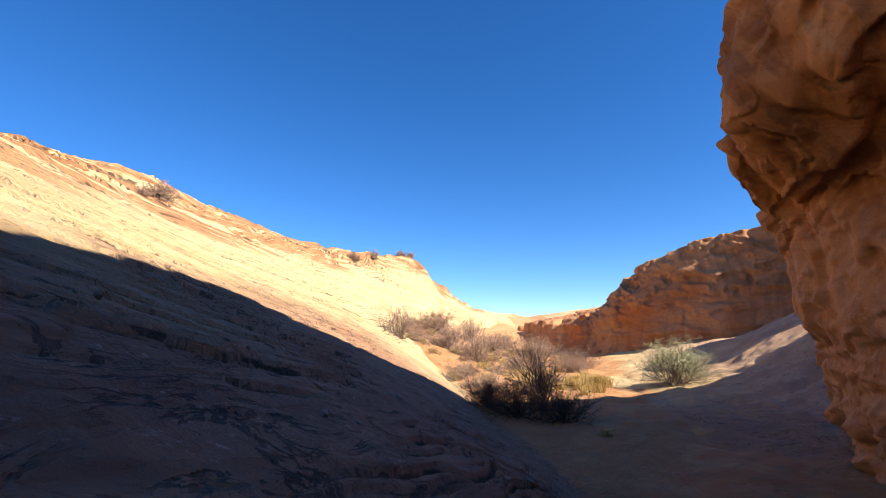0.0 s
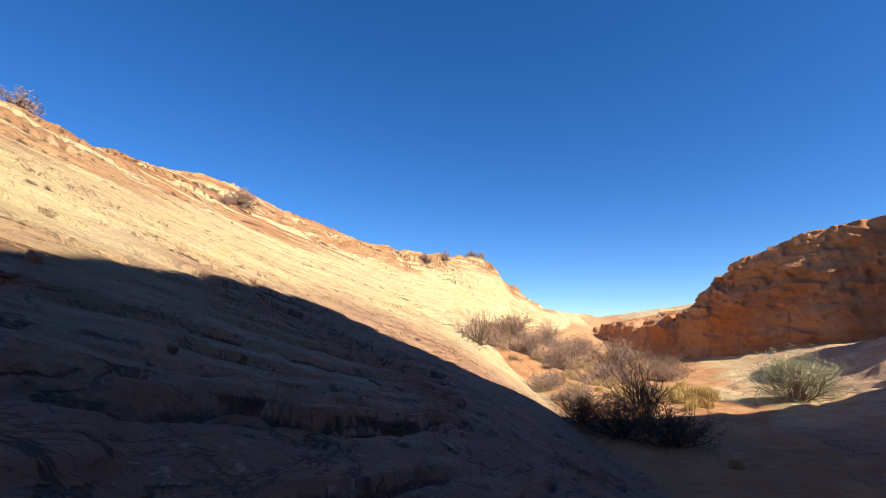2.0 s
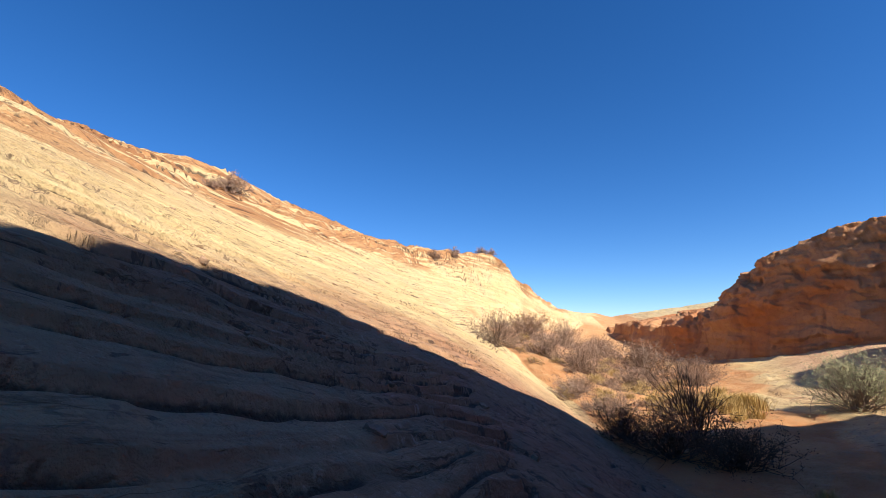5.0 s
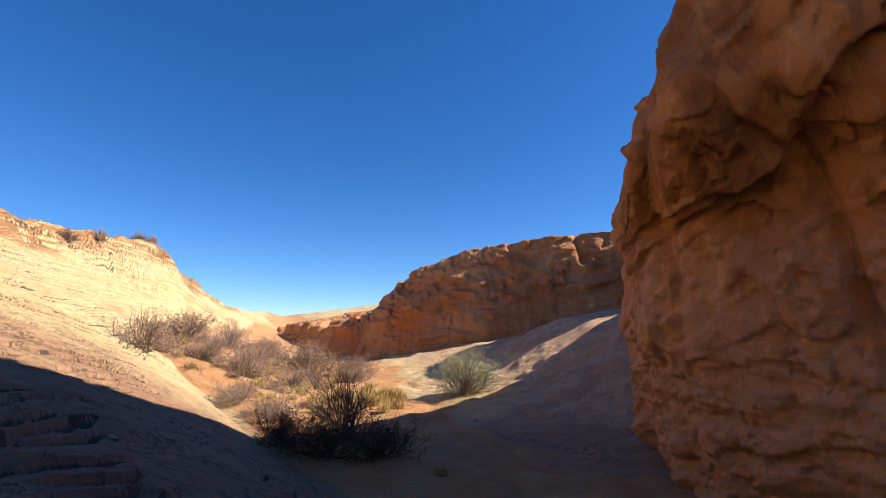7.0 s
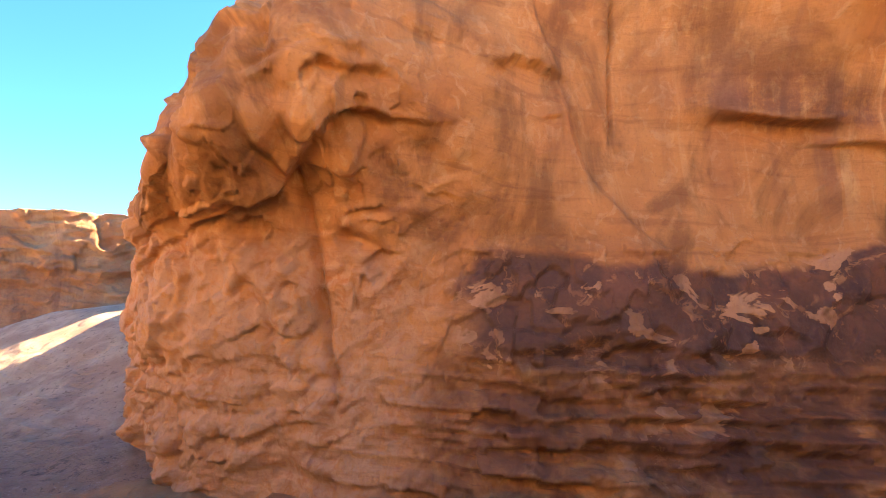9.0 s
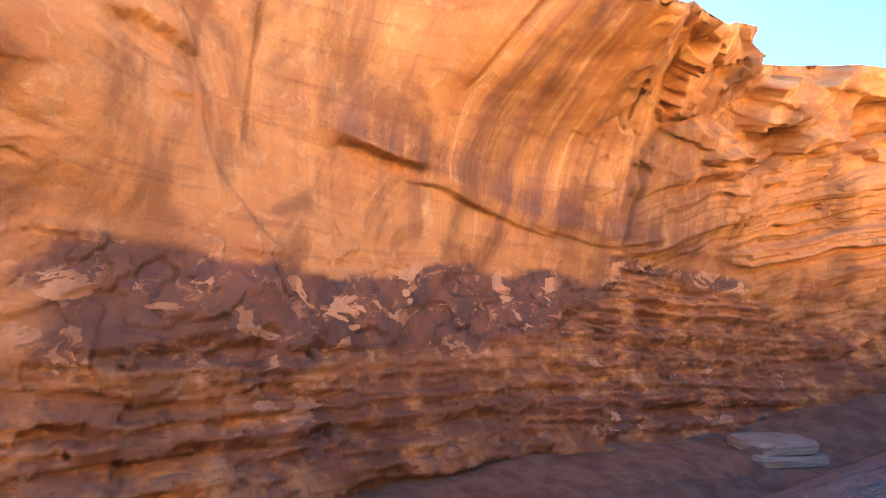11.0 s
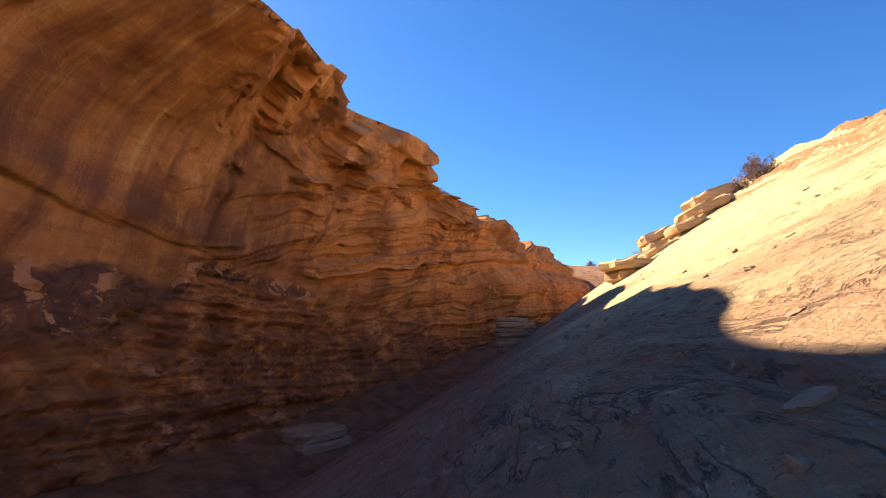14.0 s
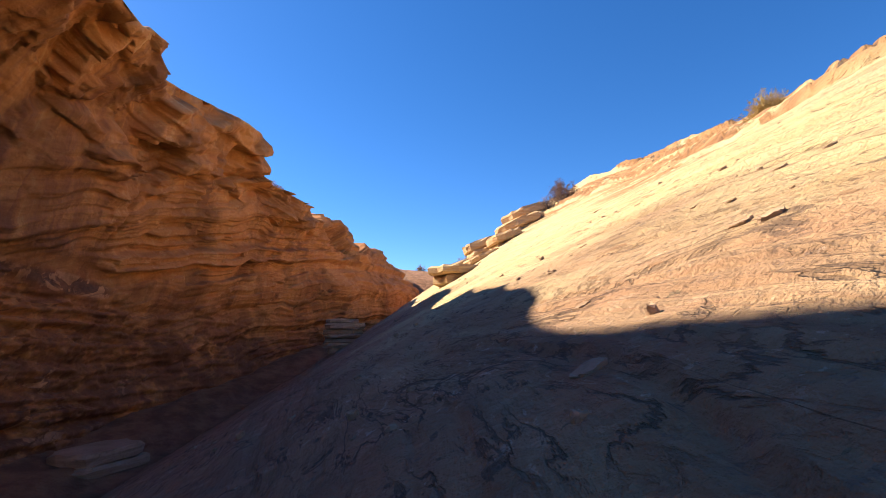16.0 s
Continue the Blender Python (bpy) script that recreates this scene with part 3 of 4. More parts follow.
strata_z = curve([0, 2, 3.2, 4, 5, 7, 7.3, 7.7, 8.5, 10, 12], [1.5, 1.0, 1.2, 1.0, 1.2, 1.7, 2.7, 4.2, 3.6, 2.4, 3])


# scooped hollows with a sharp upper lip: y, z, half width, height, depth, tilt
SCOOPS = [(8.2, 7.7, 1.1, 1.0, 0.55, 0.55), (4.3, 9.6, 1.3, 0.9, 0.6, -0.05), (3.9, 8.3, 0.8, 0.5, 0.35, -0.1), (8.5, 4.3, 0.9, 0.4, 0.55, -0.15), (12.4, 8.3, 0.9, 0.8, 0.6, 0.5),
          (10.6, 8.6, 1.0, 0.7, 0.5, 0.6), (12.1, 4.9, 0.7, 0.6, 0.35, 0.2), (11.4, 3.4, 0.5, 0.5, 0.3, 0.1), (9.0, 5.6, 0.7, 0.25, 0.25, 0.2), (7.0, 6.0, 0.9, 0.2, 0.2, -0.2)]


def scooped(y, z):
    out = 0 * y
    for y0, z0, ry, rz, deep, tilt in SCOOPS:
        a = (y0 - y) * math.cos(tilt) + (z - z0) * math.sin(tilt)
        b = -(y0 - y) * math.sin(tilt) + (z - z0) * math.cos(tilt)
        r = (a / ry) ** 2 + np.where(b > 0, b / (0.3 * rz), b / (2.2 * rz)) ** 2
        out = np.maximum(out, 0.6 * deep * smooth(1.0, 0.15, r) * (0.55 + 0.45 * smooth(-1.2 * rz, 0.2 * rz, b)))
    return out


def wall_relief(P, st, arc):
    """How far the wall's surface stands out, at points P, stations st and lengths arc along it."""
    x, y, z = P[..., 0], P[..., 1], P[..., 2]
    n1, n2 = fbm(x * 0.25, y * 0.25, z * 0.25, 4, 201), fbm(x * 0.8, y * 0.8, z * 0.8, 4, 205)
    nose, south = smooth(4.6, 3.3, st + 0.5 * n1), smooth(7.7, 8.7, st + 0.5 * n1)
    alcove = np.clip(1 - nose - south, 0, 1)
    d = 0.25 * n1 + 0.05 * n2
    # bedded rock low down
    low = smooth(0.35, -0.25, z - strata_z(st) - 0.5 * n1) * (1 - 0.8 * nose) * (1 - 0.75 * smooth(8.3, 9.1, st))
    q = z + 0.25 * fbm(arc * 0.12, z * 0.2, 0 * z, 3, 211) + 0.03 * arc
    d = d + low * (0.60 * (beds(q / 0.55 + 0.45 * n2, 21, 0.10) - 0.5) + 0.30 * (beds(q / 0.19 + 0.35 * n2, 22, 0.18) - 0.5) + 0.14 * n2 - 0.15
                   + 0.30 * plates(q / 0.42, arc * 0.7 + 0.6 * n2, 215) * smooth(-0.4, 0.3, n1 + 0.3 * n2) + 0.10 * plates(q / 0.15, arc * 1.6 + 0.5 * n2, 217))
    # plates that peeled off above it
    band = smooth(-0.1, 0.5, z - strata_z(st)) * smooth(4.7, 4.1, z + 0.3 * n2) * smooth(3.6, 4.2, st) * smooth(8.3, 7.6, st)
    cell = vnoise(arc * 0.9 + 0.6 * n2, z * 1.3 + 0.5 * n2, 0 * z, 221)
    d = d + band * (0.16 * smooth(-0.05, 0.08, cell) + 0.10 * smooth(0.3, 0.36, vnoise(arc * 1.9, z * 2.2 + n2, 0 * z, 225)))
    # the spall and the arch with its thin overhanging shells
    inside = smooth(-0.03, 0.03, st - spall_s(z) + 0.015 * n2) * smooth(8.4, 7.6, st) * smooth(3.6, 4.4, z)
    d = d - 0.16 * inside
    over = z - arch_z(st) - 0.12 * n2
    run = smooth(4.95, 5.35, st) * smooth(8.7, 7.9, st)
    lens = np.exp(-((st - 5.72) / 0.32) ** 4)
    d = d + run * (0.30 + 0.45 * lens) * smooth(-0.07 - 0.5 * (1 - lens), 0.05 + 0.3 * (1 - lens), over) * smooth(6.5, 0.5, over)
    for s0, wide, drop, deep in ((6.25, 0.30, 0.62, 0.42), (6.75, 0.34, 0.55, 0.25), (7.3, 0.35, 0.35, 0.2)):
        d = d + deep * np.exp(-((st - s0) / wide) ** 4) * smooth(-0.05, 0.04, over + drop + 0.10 * n1) * smooth(1.1, 0.2, over + drop)
    # broken shelves round the nose
    qn = z + 0.38 * y + 0.8 * n1
    shelf = beds(qn / 1.5, 31, 0.10) - 0.4
    d = d + nose * (0.95 * shelf * smooth(3.5, 6.5, z) + 0.16 * (beds((z + 0.2 * y) / 0.6 + 1.1 * n1 + 0.4 * n2, 32, 0.12) - 0.5) * smooth(-0.2, 0.4, n1 + n2) + 0.16 * vnoise(arc * 1.1 + 0.3 * n1, z * 0.16, 0 * z, 239)
                    + 0.10 * plates(qn / 0.55 + 0.3 * n2, arc * 0.6 + 0.9 * n2, 235) * smooth(-0.3, 0.3, n1) + 0.025 * plates((z + 0.6 * y) / 0.28 + 0.4 * n2, arc * 1.4 + 0.8 * n2, 237)
                    - 0.06 * np.abs(n2) - 0.5 + 0.3 * smooth(0.1, 0.4, fbm(x * 0.35, y * 0.45, z * 0.4, 3, 231)))
    d = d - scooped(y + 0.35 * n2 + 0.4 * n1, z + 0.3 * n2 + 0.4 * n1) * smooth(5.2, 4.6, st) * smooth(1.6, 2.2, st)
    # long upright cracks
    for s0, z0, z1 in ((4.93, 7.6, 11.5), (7.55, 5.6, 8.8), (6.1, 10.5, 13.0), (8.35, 6.0, 9.0)):
        d = d - 0.22 * np.exp(-((st - s0 - 0.02 * n2 - 0.01 * (z - z0)) / 0.014) ** 2) * smooth(z0 - 0.3, z0 + 0.3, z) * smooth(z1 + 0.3, z1 - 0.3, z)
    # a deep slot and an upright seam in the nose
    d = d - 0.5 * nose * np.exp(-((z - 4.2 + 0.25 * (8.4 - y)) / 0.22) ** 2) * smooth(0, 0.5, 9.6 - y) * smooth(0, 1.2, y - 7.5)
    d = d - 0.35 * nose * np.exp(-((y - 9.9 - 0.12 * z + 0.3 * n1) / 0.16) ** 2) * smooth(7.5, 5.5, z) * smooth(-1, 1, z)
    # sweeping cross-beds to the south, blocks under the rim
    qs = z - 0.30 * arc + 0.02 * (arc - 52) ** 2 * 0.2 + 0.5 * n1
    d = d + south * (0.75 * (beds(qs / 0.9, 41, 0.12) - 0.5) + 0.25 * (beds(qs / 0.27, 42, 0.18) - 0.5) + 0.16 * plates(qs / 0.33, arc * 0.7 + 0.7 * n2, 245)) * smooth(-1.0, 1.0, z) * smooth(12.5, 10, z)
    rim = smooth(8.6, 11, z + 1.2 * n1) * smooth(6.8, 7.8, st)
    d = d + rim * (1.2 * smooth(-0.08, 0.04, vnoise(arc * 0.42 + 0.3 * n2, z * 0.75 + 0.3 * n2, 0 * z, 241)) - 0.7 + 0.3 * n2 + 0.35 * plates(z / 0.9 + 0.3 * n2, arc * 0.5 + 0.4 * n2, 243))
    d = d + 1.3 * np.exp(-((st - 9.15) / 0.16) ** 2 - ((z - 12.0) / 0.8) ** 2) + 0.9 * np.exp(-((st - 7.95) / 0.2) ** 2 - ((z - 12.6) / 0.9) ** 2)
    d = d - 0.8 * np.exp(-((st - 9.3) / 0.2) ** 2 - ((z - 10.6) / 0.5) ** 2)
    d = d - 0.9 * south * smooth(3.2, 1.0, z - 0.30 * np.maximum(arc - 45, 0) * 0.3)
    return d * smooth(-6, -2.6, z)


def wall_tints(P, st, arc):
    z = P[..., 2]
    n1 = fbm(P[..., 0] * 0.25, P[..., 1] * 0.25, z * 0.25, 4, 301)
    band = smooth(-1.2, 0.9, z - strata_z(st) + 0.6 * n1) * smooth(5.0, 3.6, z + 0.7 * n1) * smooth(3.4, 4.6, st) * smooth(8.6, 7.5, st)
    band = np.maximum(band, 0.75 * smooth(7.2, 7.7, st) * smooth(8.9, 8.3, st) * smooth(0.7, 0.1, np.abs(z - arch_z(st) + 1.0)))
    band = np.maximum(band, 0.42 * smooth(-3.6, -2.0, z) * smooth(1.8, 0.2, z) * smooth(4.4, 5.4, st) * smooth(9.3, 8.2, st) * smooth(-0.25, 0.35, n1))
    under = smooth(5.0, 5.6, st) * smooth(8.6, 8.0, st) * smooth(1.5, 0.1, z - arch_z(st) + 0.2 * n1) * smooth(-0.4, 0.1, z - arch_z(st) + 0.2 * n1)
    streak = (0.35 * smooth(4.2, 4.9, st) + 0.65 * smooth(5.6, 6.3, st)) * smooth(8.7, 7.9, st) * smooth(4.3, 6.5, z)
    # dark brown, stronger towards the wall's foot
    low_brown = smooth(1.5, -1.3, z - strata_z(st) + 1.3 * n1)
    return {"band": band, "under": under, "streak": streak, "low_brown": low_brown * smooth(3.4, 4.4, st), "pale": smooth(4.3, 3.3, st) * smooth(5.5, 2.5, z + 1.5 * n1), "arc": arc, "bed": z + 0.2 * n1 + 0.05 * np.minimum(arc, 57) - 0.30 * np.maximum(arc - 57, 0)}


def stations(P, ws, count):
    st = np.broadcast_to((ws * (count - 1))[:, None], P.shape[:2])
    mid = P[:, P.shape[1] // 3]
    arc = np.concatenate([[0], np.cumsum(np.linalg.norm(np.diff(mid, axis=0), axis=1))])
    return st, np.broadcast_to(arc[:, None], P.shape[:2])


# closer rows of points where the camera passes near
ws = np.interp(np.linspace(0, 1, 1250), [0, 0.06, 0.72, 1], [0, 1.4 / 12, 8.4 / 12, 1])
wv = np.linspace(0, 1, 270)
W = wall_points([WALL_BASE, WALL_MID, WALL_BROW, WALL_TOP], ws, wv, np.array([0, 0.4, 0.7, 1.0]))
st, arc = stations(W, ws, 13)
W[..., 2] += np.where(st > 6.0, rim_lift(st), 0) * smooth(6.0, 6.6, st) * smooth(0.72, 1.0, wv)[None, :]
face = W
W = W + normals(W) * wall_relief(W, st, arc)[..., None]
W = with_plateau(W, face, [0.3, 0.8, 1.5, 3, 6, 12, 20, 30, 60], 0.12, 0.33)
W[:, 270:, 2] += 0.25 * fbm(W[:, 270:, 0] * 0.5, W[:, 270:, 1] * 0.5, 0 * W[:, 270:, 2], 3, 251)
st, arc = stations(W, ws, 13)
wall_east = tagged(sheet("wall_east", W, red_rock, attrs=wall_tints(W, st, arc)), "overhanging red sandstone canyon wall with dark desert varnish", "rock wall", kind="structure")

# an unseen higher mesa behind it, added to shade the east bank
HIDDEN_MESA_BASE = [(45, -2, 8), (45, 8, 8), (45, 16, 8), (48, 25, 6), (52, 35, 4), (56, 47, 4)]
HIDDEN_MESA_TOP = [(49, -4, 17), (47.5, 8, 17), (47, 16, 16.5), (50, 25, 27), (54, 35, 28), (58, 47, 20)]
E_ = wall_points([HIDDEN_MESA_BASE, HIDDEN_MESA_TOP], np.linspace(0, 1, 60), np.linspace(0, 1, 30), np.array([0, 1.0]))[::-1]
E_ = with_plateau(E_ - normals(E_) * fbm(E_[..., 0] * 0.3, E_[..., 1] * 0.3, E_[..., 2] * 0.3, 3, 261)[..., None], E_, [1, 4, 12, 40])
tagged(sheet("hidden_mesa", E_, far_rock), "unseen red sandstone mesa behind the canyon wall, added to shade the bank", "mesa", kind="structure")

# ---------------------------------------------------------------- the far cliff
CLIFF_BASE = [(14, 120, 1), (17, 95, -1), (20, 78, -2.5), (23, 70, -2.6), (30, 63, -1.8), (38, 57, 0.5), (47, 50, 3), (58, 42, 5)]
CLIFF_MID = [(18, 120, 2), (20, 96, 2), (23, 79, 2), (25, 71, 3), (31, 64.5, 6), (39, 58.5, 7.5), (48, 51.5, 9), (60, 44, 10)]
CLIFF_TOP = [(24, 120, 3), (25, 98, 4), (26, 82, 4.3), (27.6, 72, 8.6), (31.2, 66.5, 12.0), (38, 60.5, 14.1), (48, 52, 15.4), (62, 44, 16.2)]
fs, fv = np.linspace(0, 1, 420), np.linspace(0, 1, 90)
C = wall_points([CLIFF_BASE, CLIFF_MID, CLIFF_TOP], fs, fv, np.array([0, 0.55, 1.0]))
fst, farc = stations(C, fs, 8)
cn = fbm(C[..., 0] * 0.15, C[..., 1] * 0.15, C[..., 2] * 0.2, 4, 401)
cq = C[..., 2] + 0.5 * cn
above = smooth(0.45, 0.6, np.broadcast_to(fv, C.shape[:2]) + 0.08 * cn)
crel = (0.7 * cn + above * (0.25 * (beds(cq / 1.6 + 0.9 * cn, 51, 0.12) - 0.5) + 0.1 * (beds(cq / 0.5 + 0.8 * cn, 52, 0.2) - 0.5) + 0.9 + 0.45 * plates(cq / 1.1 + cn, farc * 0.35 + cn, 55) + 0.2 * plates(cq / 0.5 + cn, farc * 0.7 + cn, 56))
        + (1 - above) * (0.12 * (beds(cq / 0.7 + cn, 53, 0.2) - 0.5) + 0.25 * plates(cq / 0.8 + cn, farc * 0.3 + cn, 57)) - 0.6 * above * smooth(0.25, 0.5, fbm(farc * 0.35, cq * 0.25, 0 * cq, 3, 411)))
face = C
C = C + normals(C) * crel[..., None]
C = with_plateau(C, face, [0.5, 1.5, 3, 6, 12, 25, 80], 0.15)
fst, farc = stations(C, fs, 8)
cliff = tagged(sheet("cliff_north", C, far_rock, attrs={"bed": C[..., 2] + 0.3 * fbm(C[..., 0] * 0.1, C[..., 1] * 0.1, 0 * C[..., 0], 3, 421), "arc": farc}), "distant orange sandstone cliff with rounded rim", "cliff", kind="structure")
# ---------------------------------------------------------------- things: shrubs, grass, loose rock
def soup(name, verts, faces, material):
    me = bpy.data.meshes.new(name)
    me.from_pydata(verts, [], faces)
    me.update()
    me.materials.append(material)
    return me


def under(name, me, parent, label=""):
    ob = new(name, me)
    ob.parent = parent
    return tagged(ob, label)


def ground_at(x, y):
    p, q = np.array([float(x)]), np.array([float(y)])
    return float((ground_height(p, q) + ground_relief(p, q))[0])


def twigs(rng, r, h, stems, forks, thick):
    """Tapered branches that spread from one root: a list of (from, to, radius, radius), and the places of their ends."""
    segs, ends = [], []

    def grow(a, way, length, rad, level):
        n = 2 + (level == 2)
        for i in range(n):
            way = (way + Vector(rng.normal(0, 0.16, 3)) + Vector((0, 0, 0.06))).normalized()
            b = a + way * length / n
            segs.append((a, b, rad * (1 - 0.22 * i), rad * (1 - 0.22 * (i + 1))))
            if level > 0 and i > 0 or level == 2:
                for _ in range(forks if i else 1):
                    side = (way + Vector(rng.normal(0, 0.55, 3))).normalized()
                    if level > 0:
                        grow(b, side, length * rng.uniform(0.45, 0.7), rad * 0.5, level - 1)
            a = b
        ends.append((a, level))
    for _ in range(stems):
        t, tilt = rng.uniform(0, 2 * math.pi), rng.uniform(0.1, 1.4)
        way = Vector((math.cos(t) * math.sin(tilt) * r, math.sin(t) * math.sin(tilt) * r, math.cos(tilt) * h))
        grow(Vector((rng.normal(0, r * 0.08), rng.normal(0, r * 0.08), -0.1)), way.normalized(), way.length * rng.uniform(0.55, 0.85), thick, 2)
    return segs, ends


def prisms(segs):
    verts, faces = [], []
    for a, b, ra, rb in segs:
        d = (b - a).normalized()
        u = d.orthogonal()
        v = d.cross(u)
        k = len(verts)
        for p, q in ((a, ra), (b, rb)):
            for i in range(3):
                w = 2.0944 * i
                verts.append(p + (u * math.cos(w) + v * math.sin(w)) * q)
        for i in range(3):
            j = (i + 1) % 3
            faces.append((k + i, k + j, k + 3 + j, k + 3 + i))
    return verts, faces


def leaves(rng, ends, count, size, spread):
    verts, faces = [], []
    for _ in range(count):
        p = ends[rng.integers(len(ends))][0] + Vector(rng.normal(0, spread, 3))
        d = Vector(rng.normal(0, 1, 3)).normalized()
        u = d.orthogonal().normalized()
        s = size * rng.uniform(0.6, 1.4)
        k = len(verts)
        verts += [p - d * s, p + u * s * 0.4, p + d * s, p - u * s * 0.4 + Vector((0, 0, s * 0.2))]
        faces.append((k, k + 1, k + 2, k + 3))
    return verts, faces


def shrub(seed, r, h, stems, forks, wood, leaf, count, size, label, group, name="shrub"):
    rng = np.random.default_rng(seed)
    ob = new(name)
    segs, ends = twigs(rng, r, h, stems, forks, 0.018 * (1 + h * 0.3))
    under("woody_frame", soup("woody_frame", *prisms(segs), wood), ob)
    if count:
        under("foliage", soup("foliage", *leaves(rng, ends, count, size, 0.05 * r), leaf), ob)
    return tagged(ob, label, "shrub", group)


def tuft(seed, r, h, blades):
    rng = np.random.default_rng(seed)
    ob = new("grass_tuft")
    verts, faces = [], []
    for _ in range(blades):
        t, lean = rng.uniform(0, 6.283), rng.uniform(0, 0.75)
        base = Vector(rng.normal(0, r * 0.35, 3))
        base.z = -0.05
        way = Vector((math.cos(t) * lean, math.sin(t) * lean, 1)) * h * rng.uniform(0.5, 1.1)
        side = Vector((-math.sin(t), math.cos(t), 0)) * 0.012
        k = len(verts)
        tip = base + way + Vector((math.cos(t), math.sin(t), -0.5)) * lean * h * 0.35
        verts += [base - side, base + side, base + way * 0.6 + side * 0.8, base + way * 0.6 - side * 0.8, tip]
        faces += [(k, k + 1, k + 2, k + 3), (k + 3, k + 2, k + 4)]
    under("clump", soup("clump", verts, faces, straw), ob)
    return tagged(ob, "tuft of dry straw-yellow bunch grass on red sand", "grass tuft", "grass tufts in the wash")


def settle(ob, x, y, turn=0.0, scale=1.0, sink=0.05, squash=1.0):
    """Puts a thing on the ground."""
    ob.matrix_basis = pose(x, y, ground_at(x, y) - sink, 0, 0, turn) @ Matrix.Diagonal((scale, scale, scale * squash, 1))
    return ob


def again(ob, x, y, turn, scale=1.0, squash=1.0, sink=0.05, dip=0.0):
    m = pose(x, y, ground_at(x, y) - sink, 0, dip, 0) @ pose(0, 0, 0, 0, 0, turn) @ Matrix.Diagonal((scale, scale, scale * squash, 1))
    keep = ob.scale.copy()
    ob.scale = (1, 1, 1)
    made = copy_thing(ob, m)
    ob.scale = keep
    return made


WASH = "shrubs in the wash"
green = settle(shrub(1, 2.3, 2.2, 60, 2, bark_grey, leaf_sage, 16000, 0.045, "rounded pale green rabbitbrush on the sand", WASH), 16.0, 34.6, 0)
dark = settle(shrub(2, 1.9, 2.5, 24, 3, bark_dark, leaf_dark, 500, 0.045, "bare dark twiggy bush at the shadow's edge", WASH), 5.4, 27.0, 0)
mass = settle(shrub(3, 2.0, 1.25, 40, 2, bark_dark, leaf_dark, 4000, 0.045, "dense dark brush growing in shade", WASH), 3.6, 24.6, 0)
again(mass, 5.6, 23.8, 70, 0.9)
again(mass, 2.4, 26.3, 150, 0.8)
pink = settle(shrub(4, 1.5, 1.0, 30, 2, bark_grey, leaf_brown, 2500, 0.04, "low sunlit grey-brown brush beside bedrock", WASH), 2.6, 30.5, 0)
brown = settle(shrub(5, 2.2, 1.7, 44, 2, bark_grey, leaf_brown, 6000, 0.05, "tangled brown leafless bush on red sand", WASH), 2.8, 42.0, 0)
grey = settle(shrub(6, 2.1, 1.7, 42, 2, bark_grey, leaf_brown, 3400, 0.045, "grey twiggy leafless bush on the terrace", WASH), -3.4, 38.0, 0, 1.0)
for x, y, turn, size, flat in ((0.2, 45.5, 40, 1.1, 0.9), (-1.2, 52.5, 120, 1.25, 0.85), (9.9, 53.0, 200, 1.5, 1.0), (14.6, 54, 290, 1.25, 0.8),
                               (6.2, 42.5, 15, 0.85, 0.75), (5.5, 58, 75, 1.2, 0.8), (12.5, 48, 160, 0.9, 0.8)):
    again(brown, x, y, turn, size, flat)
for x, y, turn, size, flat in ((3.2, 60, 50, 1.2, 1.0), (-2.5, 46, 190, 0.7, 0.8), (8.5, 46, 260, 0.8, 0.7), (1.8, 36.5, 300, 0.6, 0.7), (18.5, 36, 30, 0.5, 0.7),
                               (8, 64, 100, 1.1, 0.9), (13.5, 70, 10, 1.2, 0.9)):
    again(grey, x, y, turn, size, flat)
again(pink, 1.0, 33.5, 80, 0.9)
again(pink, 8.6, 37.8, 160, 0.8)

straws = settle(tuft(11, 0.55, 0.75, 260), 10.6, 35.4)
rng = np.random.default_rng(12)
for _ in range(46):
    t = rng.uniform(0, 1)
    x, y = 9.5 + rng.normal(0, 3.4) - 4 * t, 35 + 13 * t + rng.normal(0, 1.5)
    if x < trough_x(y) + 3.5 and x > toe_x(y) + 1:
        again(straws, x, y, rng.uniform(0, 360), rng.uniform(0.6, 1.3), rng.uniform(0.7, 1.1))
for x, y in ((10.2, 36.2), (11.2, 36.4), (10.0, 35.2), (11.5, 35.6), (10.9, 37.2), (9.4, 36.8), (11.8, 36.9)):
    again(straws, x, y, rng.uniform(0, 360), rng.uniform(1.0, 1.4))
again(straws, 6.7, 20.9, 20, 0.6)

# low scrub between the bushes
scrub = settle(shrub(8, 0.6, 0.45, 16, 2, bark_grey, leaf_brown, 700, 0.035, "low dry scrub tuft on red sand", "low scrub in the wash"), 4.4, 38.4)
pale = settle(shrub(9, 0.6, 0.5, 16, 2, bark_grey, straw, 800, 0.035, "low straw-coloured scrub on red sand", "low scrub in the wash"), 5.2, 39.6)
for i in range(90):
    y = rng.uniform(31, 68)
    x = rng.uniform(toe_x(y) + 0.3, trough_x(y) - 0.5)
    again(scrub if i % 2 else pale, x, y, rng.uniform(0, 360), rng.uniform(0.6, 1.7), rng.uniform(0.7, 1.1))

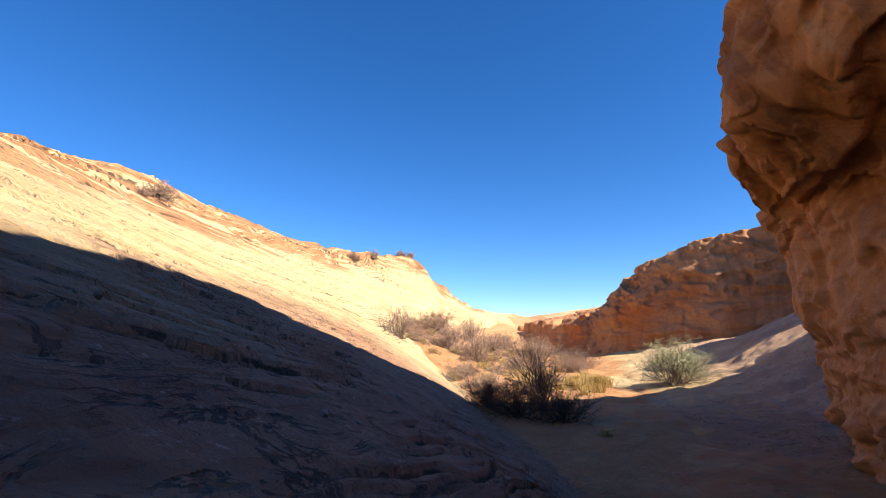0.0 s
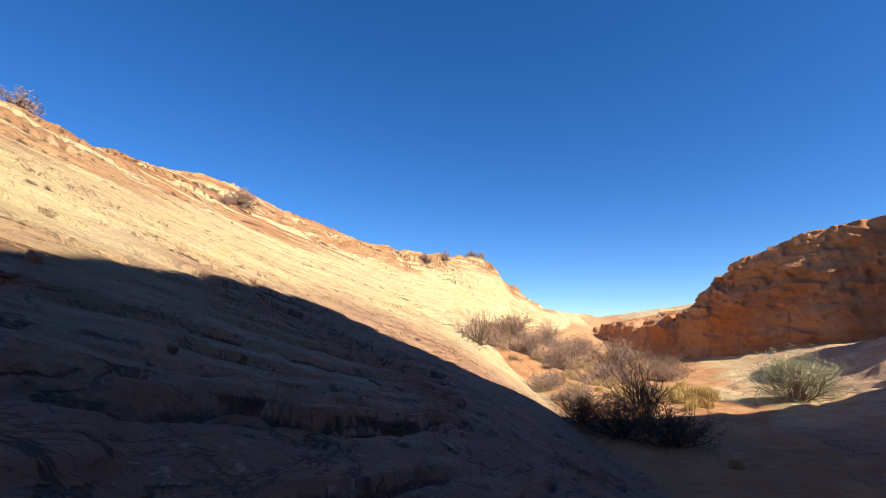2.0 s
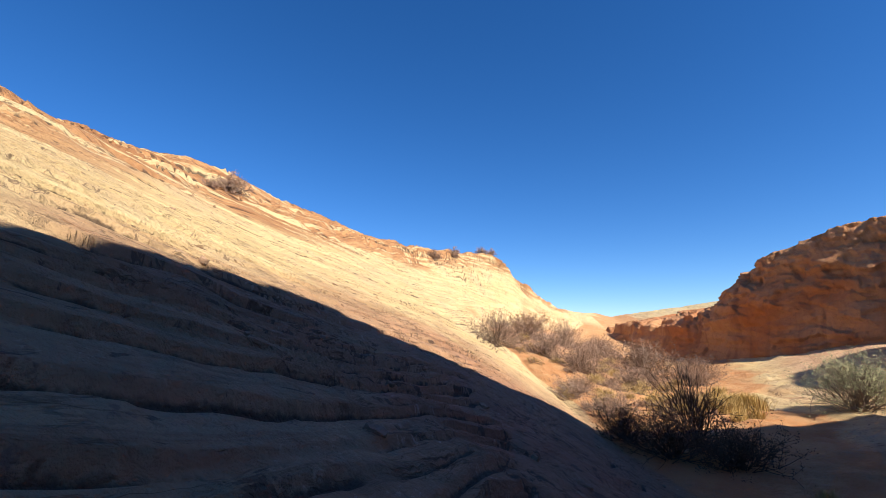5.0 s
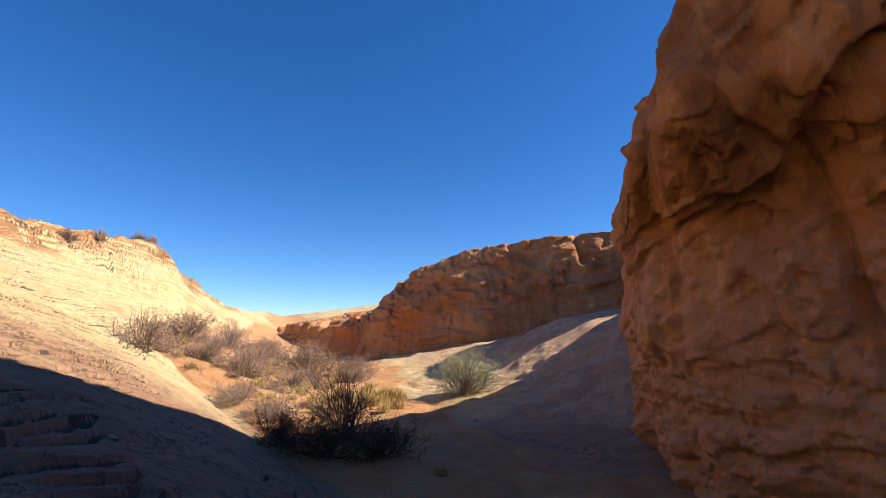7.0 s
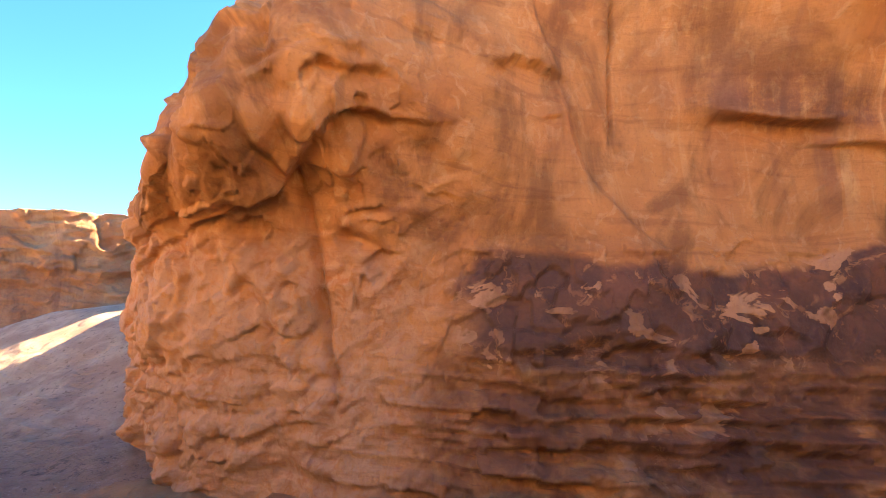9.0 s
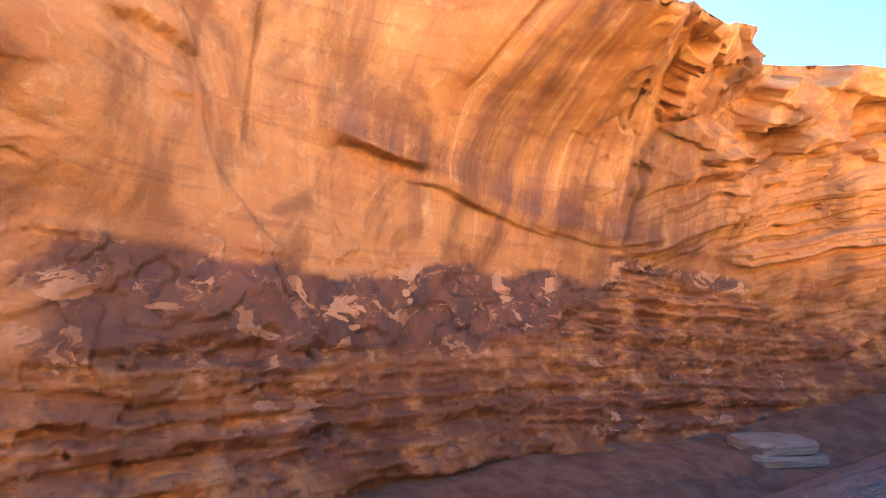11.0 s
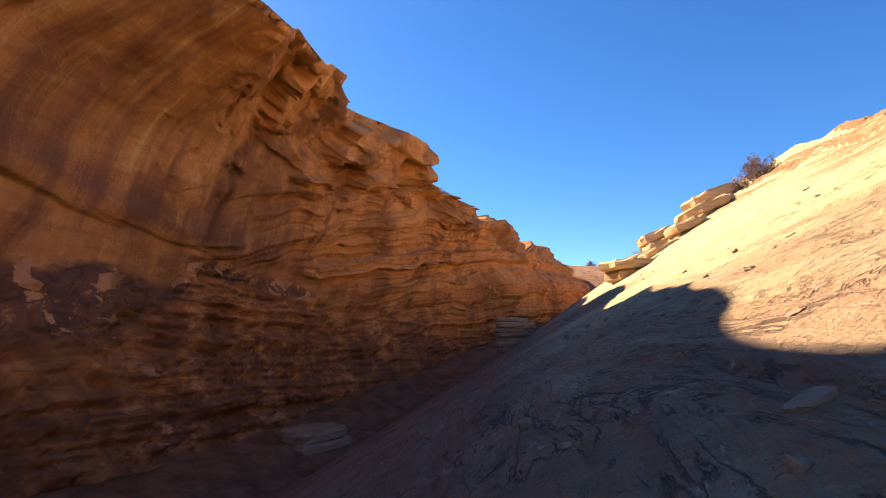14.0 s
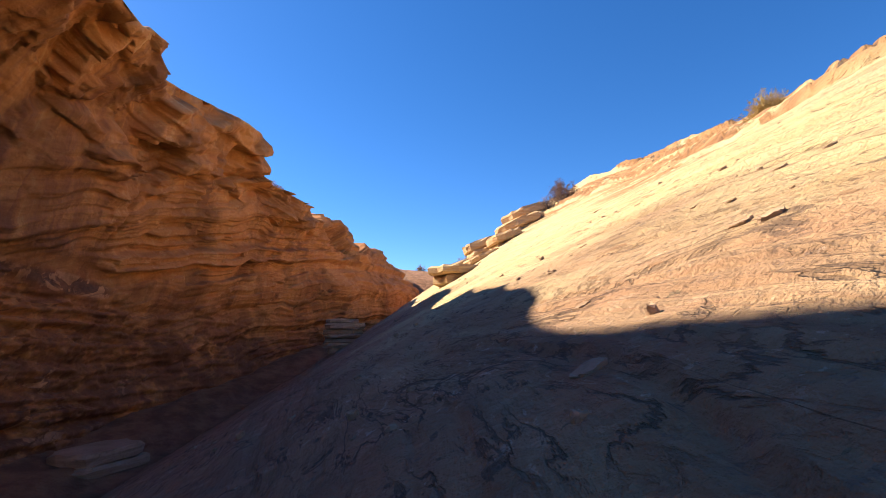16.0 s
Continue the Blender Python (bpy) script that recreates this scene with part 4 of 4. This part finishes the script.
# shrubs along the crest, the rims and by the pass
crest = settle(shrub(7, 0.8, 0.7, 26, 2, bark_grey, leaf_brown, 2000, 0.04, "small round dry straw-brown shrub on the rock rim", "shrubs on the rims"), -16.8, 27.9, 0, 1.2)
for x, y, turn, size in ((-16.4, 25.5, 50, 0.7), (-18.8, 16.0, 80, 1.3), (-15.5, -31.3, 10, 1.7), (-14.5, -31.9, 60, 1.1),
                         (-13.5, -32.5, 150, 0.9), (-14.0, -44, 20, 0.9), (-11.5, 61, 140, 1.2), (-9.8, 68, 10, 1.5), (-7, 79, 70, 1.4), (-5.5, 81, 0, 1.2), (-10, -40, 40, 1.3), (-9.2, -38, 200, 1.0)):
    again(crest, x, y, turn, size)

settle(shrub(10, 0.8, 0.85, 60, 2, straw, straw, 6000, 0.035, "round golden dry bush on the crest of the slope", "shrubs on the rims"), -18.3, -14.2)

# on the east wall's rim, and on the plateau beyond the pass
for station, back, size in ((9.6, 2, 0.9), (9.9, 3, 1.3), (10.2, 2, 0.8), (10.5, 3, 0.9), (8.1, 2, 0.6)):
    x, y, z = W[int(np.argmin(np.abs(ws * 12 - station))), 270 + back]
    again(crest, x, y, 90 * station, size).location.z = z - 0.05
for x, y, size in ((-13, -72, 1.0), (-8, -78, 1.3), (-17, -80, 1.1), (-3, -84, 1.4), (-11, -88, 1.2), (-21, -92, 1.5), (2, -90, 1.2)):
    again(crest, x, y, 40 * x, size)


def slab(seed, a, b, c, layers, material, name, label, category, group):
    """A weathered block of thin layers, a x b x c metres, its bedding parted by recessed joints."""
    rng = np.random.default_rng(seed)
    ob = new(name)
    z = 0.0
    cuts = rng.uniform(0.6, 1.4, layers)
    cuts = cuts / cuts.sum() * c
    shape = rng.uniform(0.82, 1.0, 18)
    for i in range(layers):
        f = (1 - 0.35 * (2 * (i + 0.5) / layers - 1) ** 2) * rng.uniform(0.9, 1.04)
        off = rng.normal(0, 0.025, 2) * a
        verts, faces = [], []
        rings = ((0.93, 0.0), (1.0, 0.18), (1.0, 0.72), (0.94, 0.98))
        for k, hgt in rings:
            for j in range(18):
                w = 2 * math.pi * j / 18
                rr = k * f * shape[j] * (1 + 0.03 * rng.normal())
                co, si = math.cos(w), math.sin(w)
                co, si = math.copysign(abs(co) ** 0.75, co), math.copysign(abs(si) ** 0.75, si)
                verts.append((off[0] + a / 2 * rr * co, off[1] + b / 2 * rr * si, z + cuts[i] * hgt + 0.015 * rng.normal()))
        for q in range(3):
            for j in range(18):
                n = (j + 1) % 18
                faces.append((q * 18 + j, q * 18 + n, q * 18 + 18 + n, q * 18 + 18 + j))
        faces += [tuple(range(17, -1, -1)), tuple(range(54, 72))]
        under("layer", soup("layer", verts, faces, material), ob)
        z += cuts[i]
    return tagged(ob, label, category, group)


settle(slab(21, 2.9, 2.2, 2.0, 7, grey_stone, "boulder", "thinly layered grey sandstone boulder beside the wall", "boulder", ""), 0.2, -26.6, 20, sink=0.35)
PASS = "slabs by the pass"
ledge = settle(slab(22, 4.2, 3.2, 1.1, 2, pale_stone, "rock_slab", "broken pale sandstone slab on the slope", "rock slab", PASS), -6.6, -24.6, 30, sink=0.7)
for x, y, turn, size, flat, up in ((-7.6, -25.8, 60, 0.9, 1.0, 0.15), (-9.0, -27.2, 10, 1.0, 1.0, 0.1), (-10.4, -28.6, 80, 1.1, 1.2, 0.25), (-12.0, -30.2, 140, 1.3, 1.1, 0.3),
                                   (-5.6, -22.8, 100, 0.5, 1.0, 0.1), (-5.0, -21.4, 40, 0.35, 1.2, 0.1), (-6.0, -26.0, 170, 0.7, 1.0, 0.1), (-13.4, -32.5, 20, 1.3, 1.2, 0.3), (-8.0, -24.0, 0, 0.5, 1.2, 0.1),
                                   (-7.6, -29.0, 200, 1.1, 1.2, 0.2), (-9.6, -30.5, 250, 1.2, 1.2, 0.4), (-4.6, -24.0, 250, 0.4, 1.2, 0.1), (8.2, 28.3, 20, 0.55, 0.5, 0.5), (9.6, 28.8, 70, 0.4, 0.5, 0.6)):
    again(ledge, x, y, turn, size * 0.8, flat * 1.1, sink=1.12 - up, dip=20 if y < 0 else 0)
settle(slab(25, 3.6, 2.4, 1.3, 3, grey_stone, "boulder", "low rounded boulder half buried at the wall's foot", "boulder", ""), 8.9, -18.4, 60, 1.1, sink=1.08)
loose = settle(slab(23, 0.5, 0.35, 0.07, 2, grey_stone, "flat_stone", "thin flat sandstone flake lying on the slope", "stone", "loose stones on the slope"), -4.6, -3.2, 30, 0.5, sink=0.02)
again(loose, -3.35, 0.75, 15, 0.55, 0.8, sink=0.02, dip=27)
again(loose, -3.9, -0.6, 15, 0.4, 0.9, sink=0.02, dip=27)
pebble = settle(slab(24, 0.16, 0.12, 0.07, 1, grey_stone, "stone", "small angular brown stone on the bare slope", "stone", "loose stones on the slope"), -3.1, 1.2, 30, 0.6, sink=0.015)
rng = np.random.default_rng(31)
for i in range(200):
    near = i < 120
    x, y = (rng.uniform(-8, 2.0), rng.uniform(-9, 13)) if near else (rng.uniform(-15, 3.0), rng.uniform(-22, 26))
    if (x + 1.5) ** 2 + (y - 2.5) ** 2 > 5 and x < toe_x(y) - 0.5:
        if i % 3:
            again(pebble, x, y, rng.uniform(0, 360), rng.uniform(0.3, 0.9) * (1 if near else 1.2), rng.uniform(0.6, 1.2), sink=0.015, dip=27)
        else:
            again(loose, x, y, rng.uniform(0, 360), rng.uniform(0.15, 0.6), rng.uniform(0.7, 1.3), sink=0.02, dip=27)
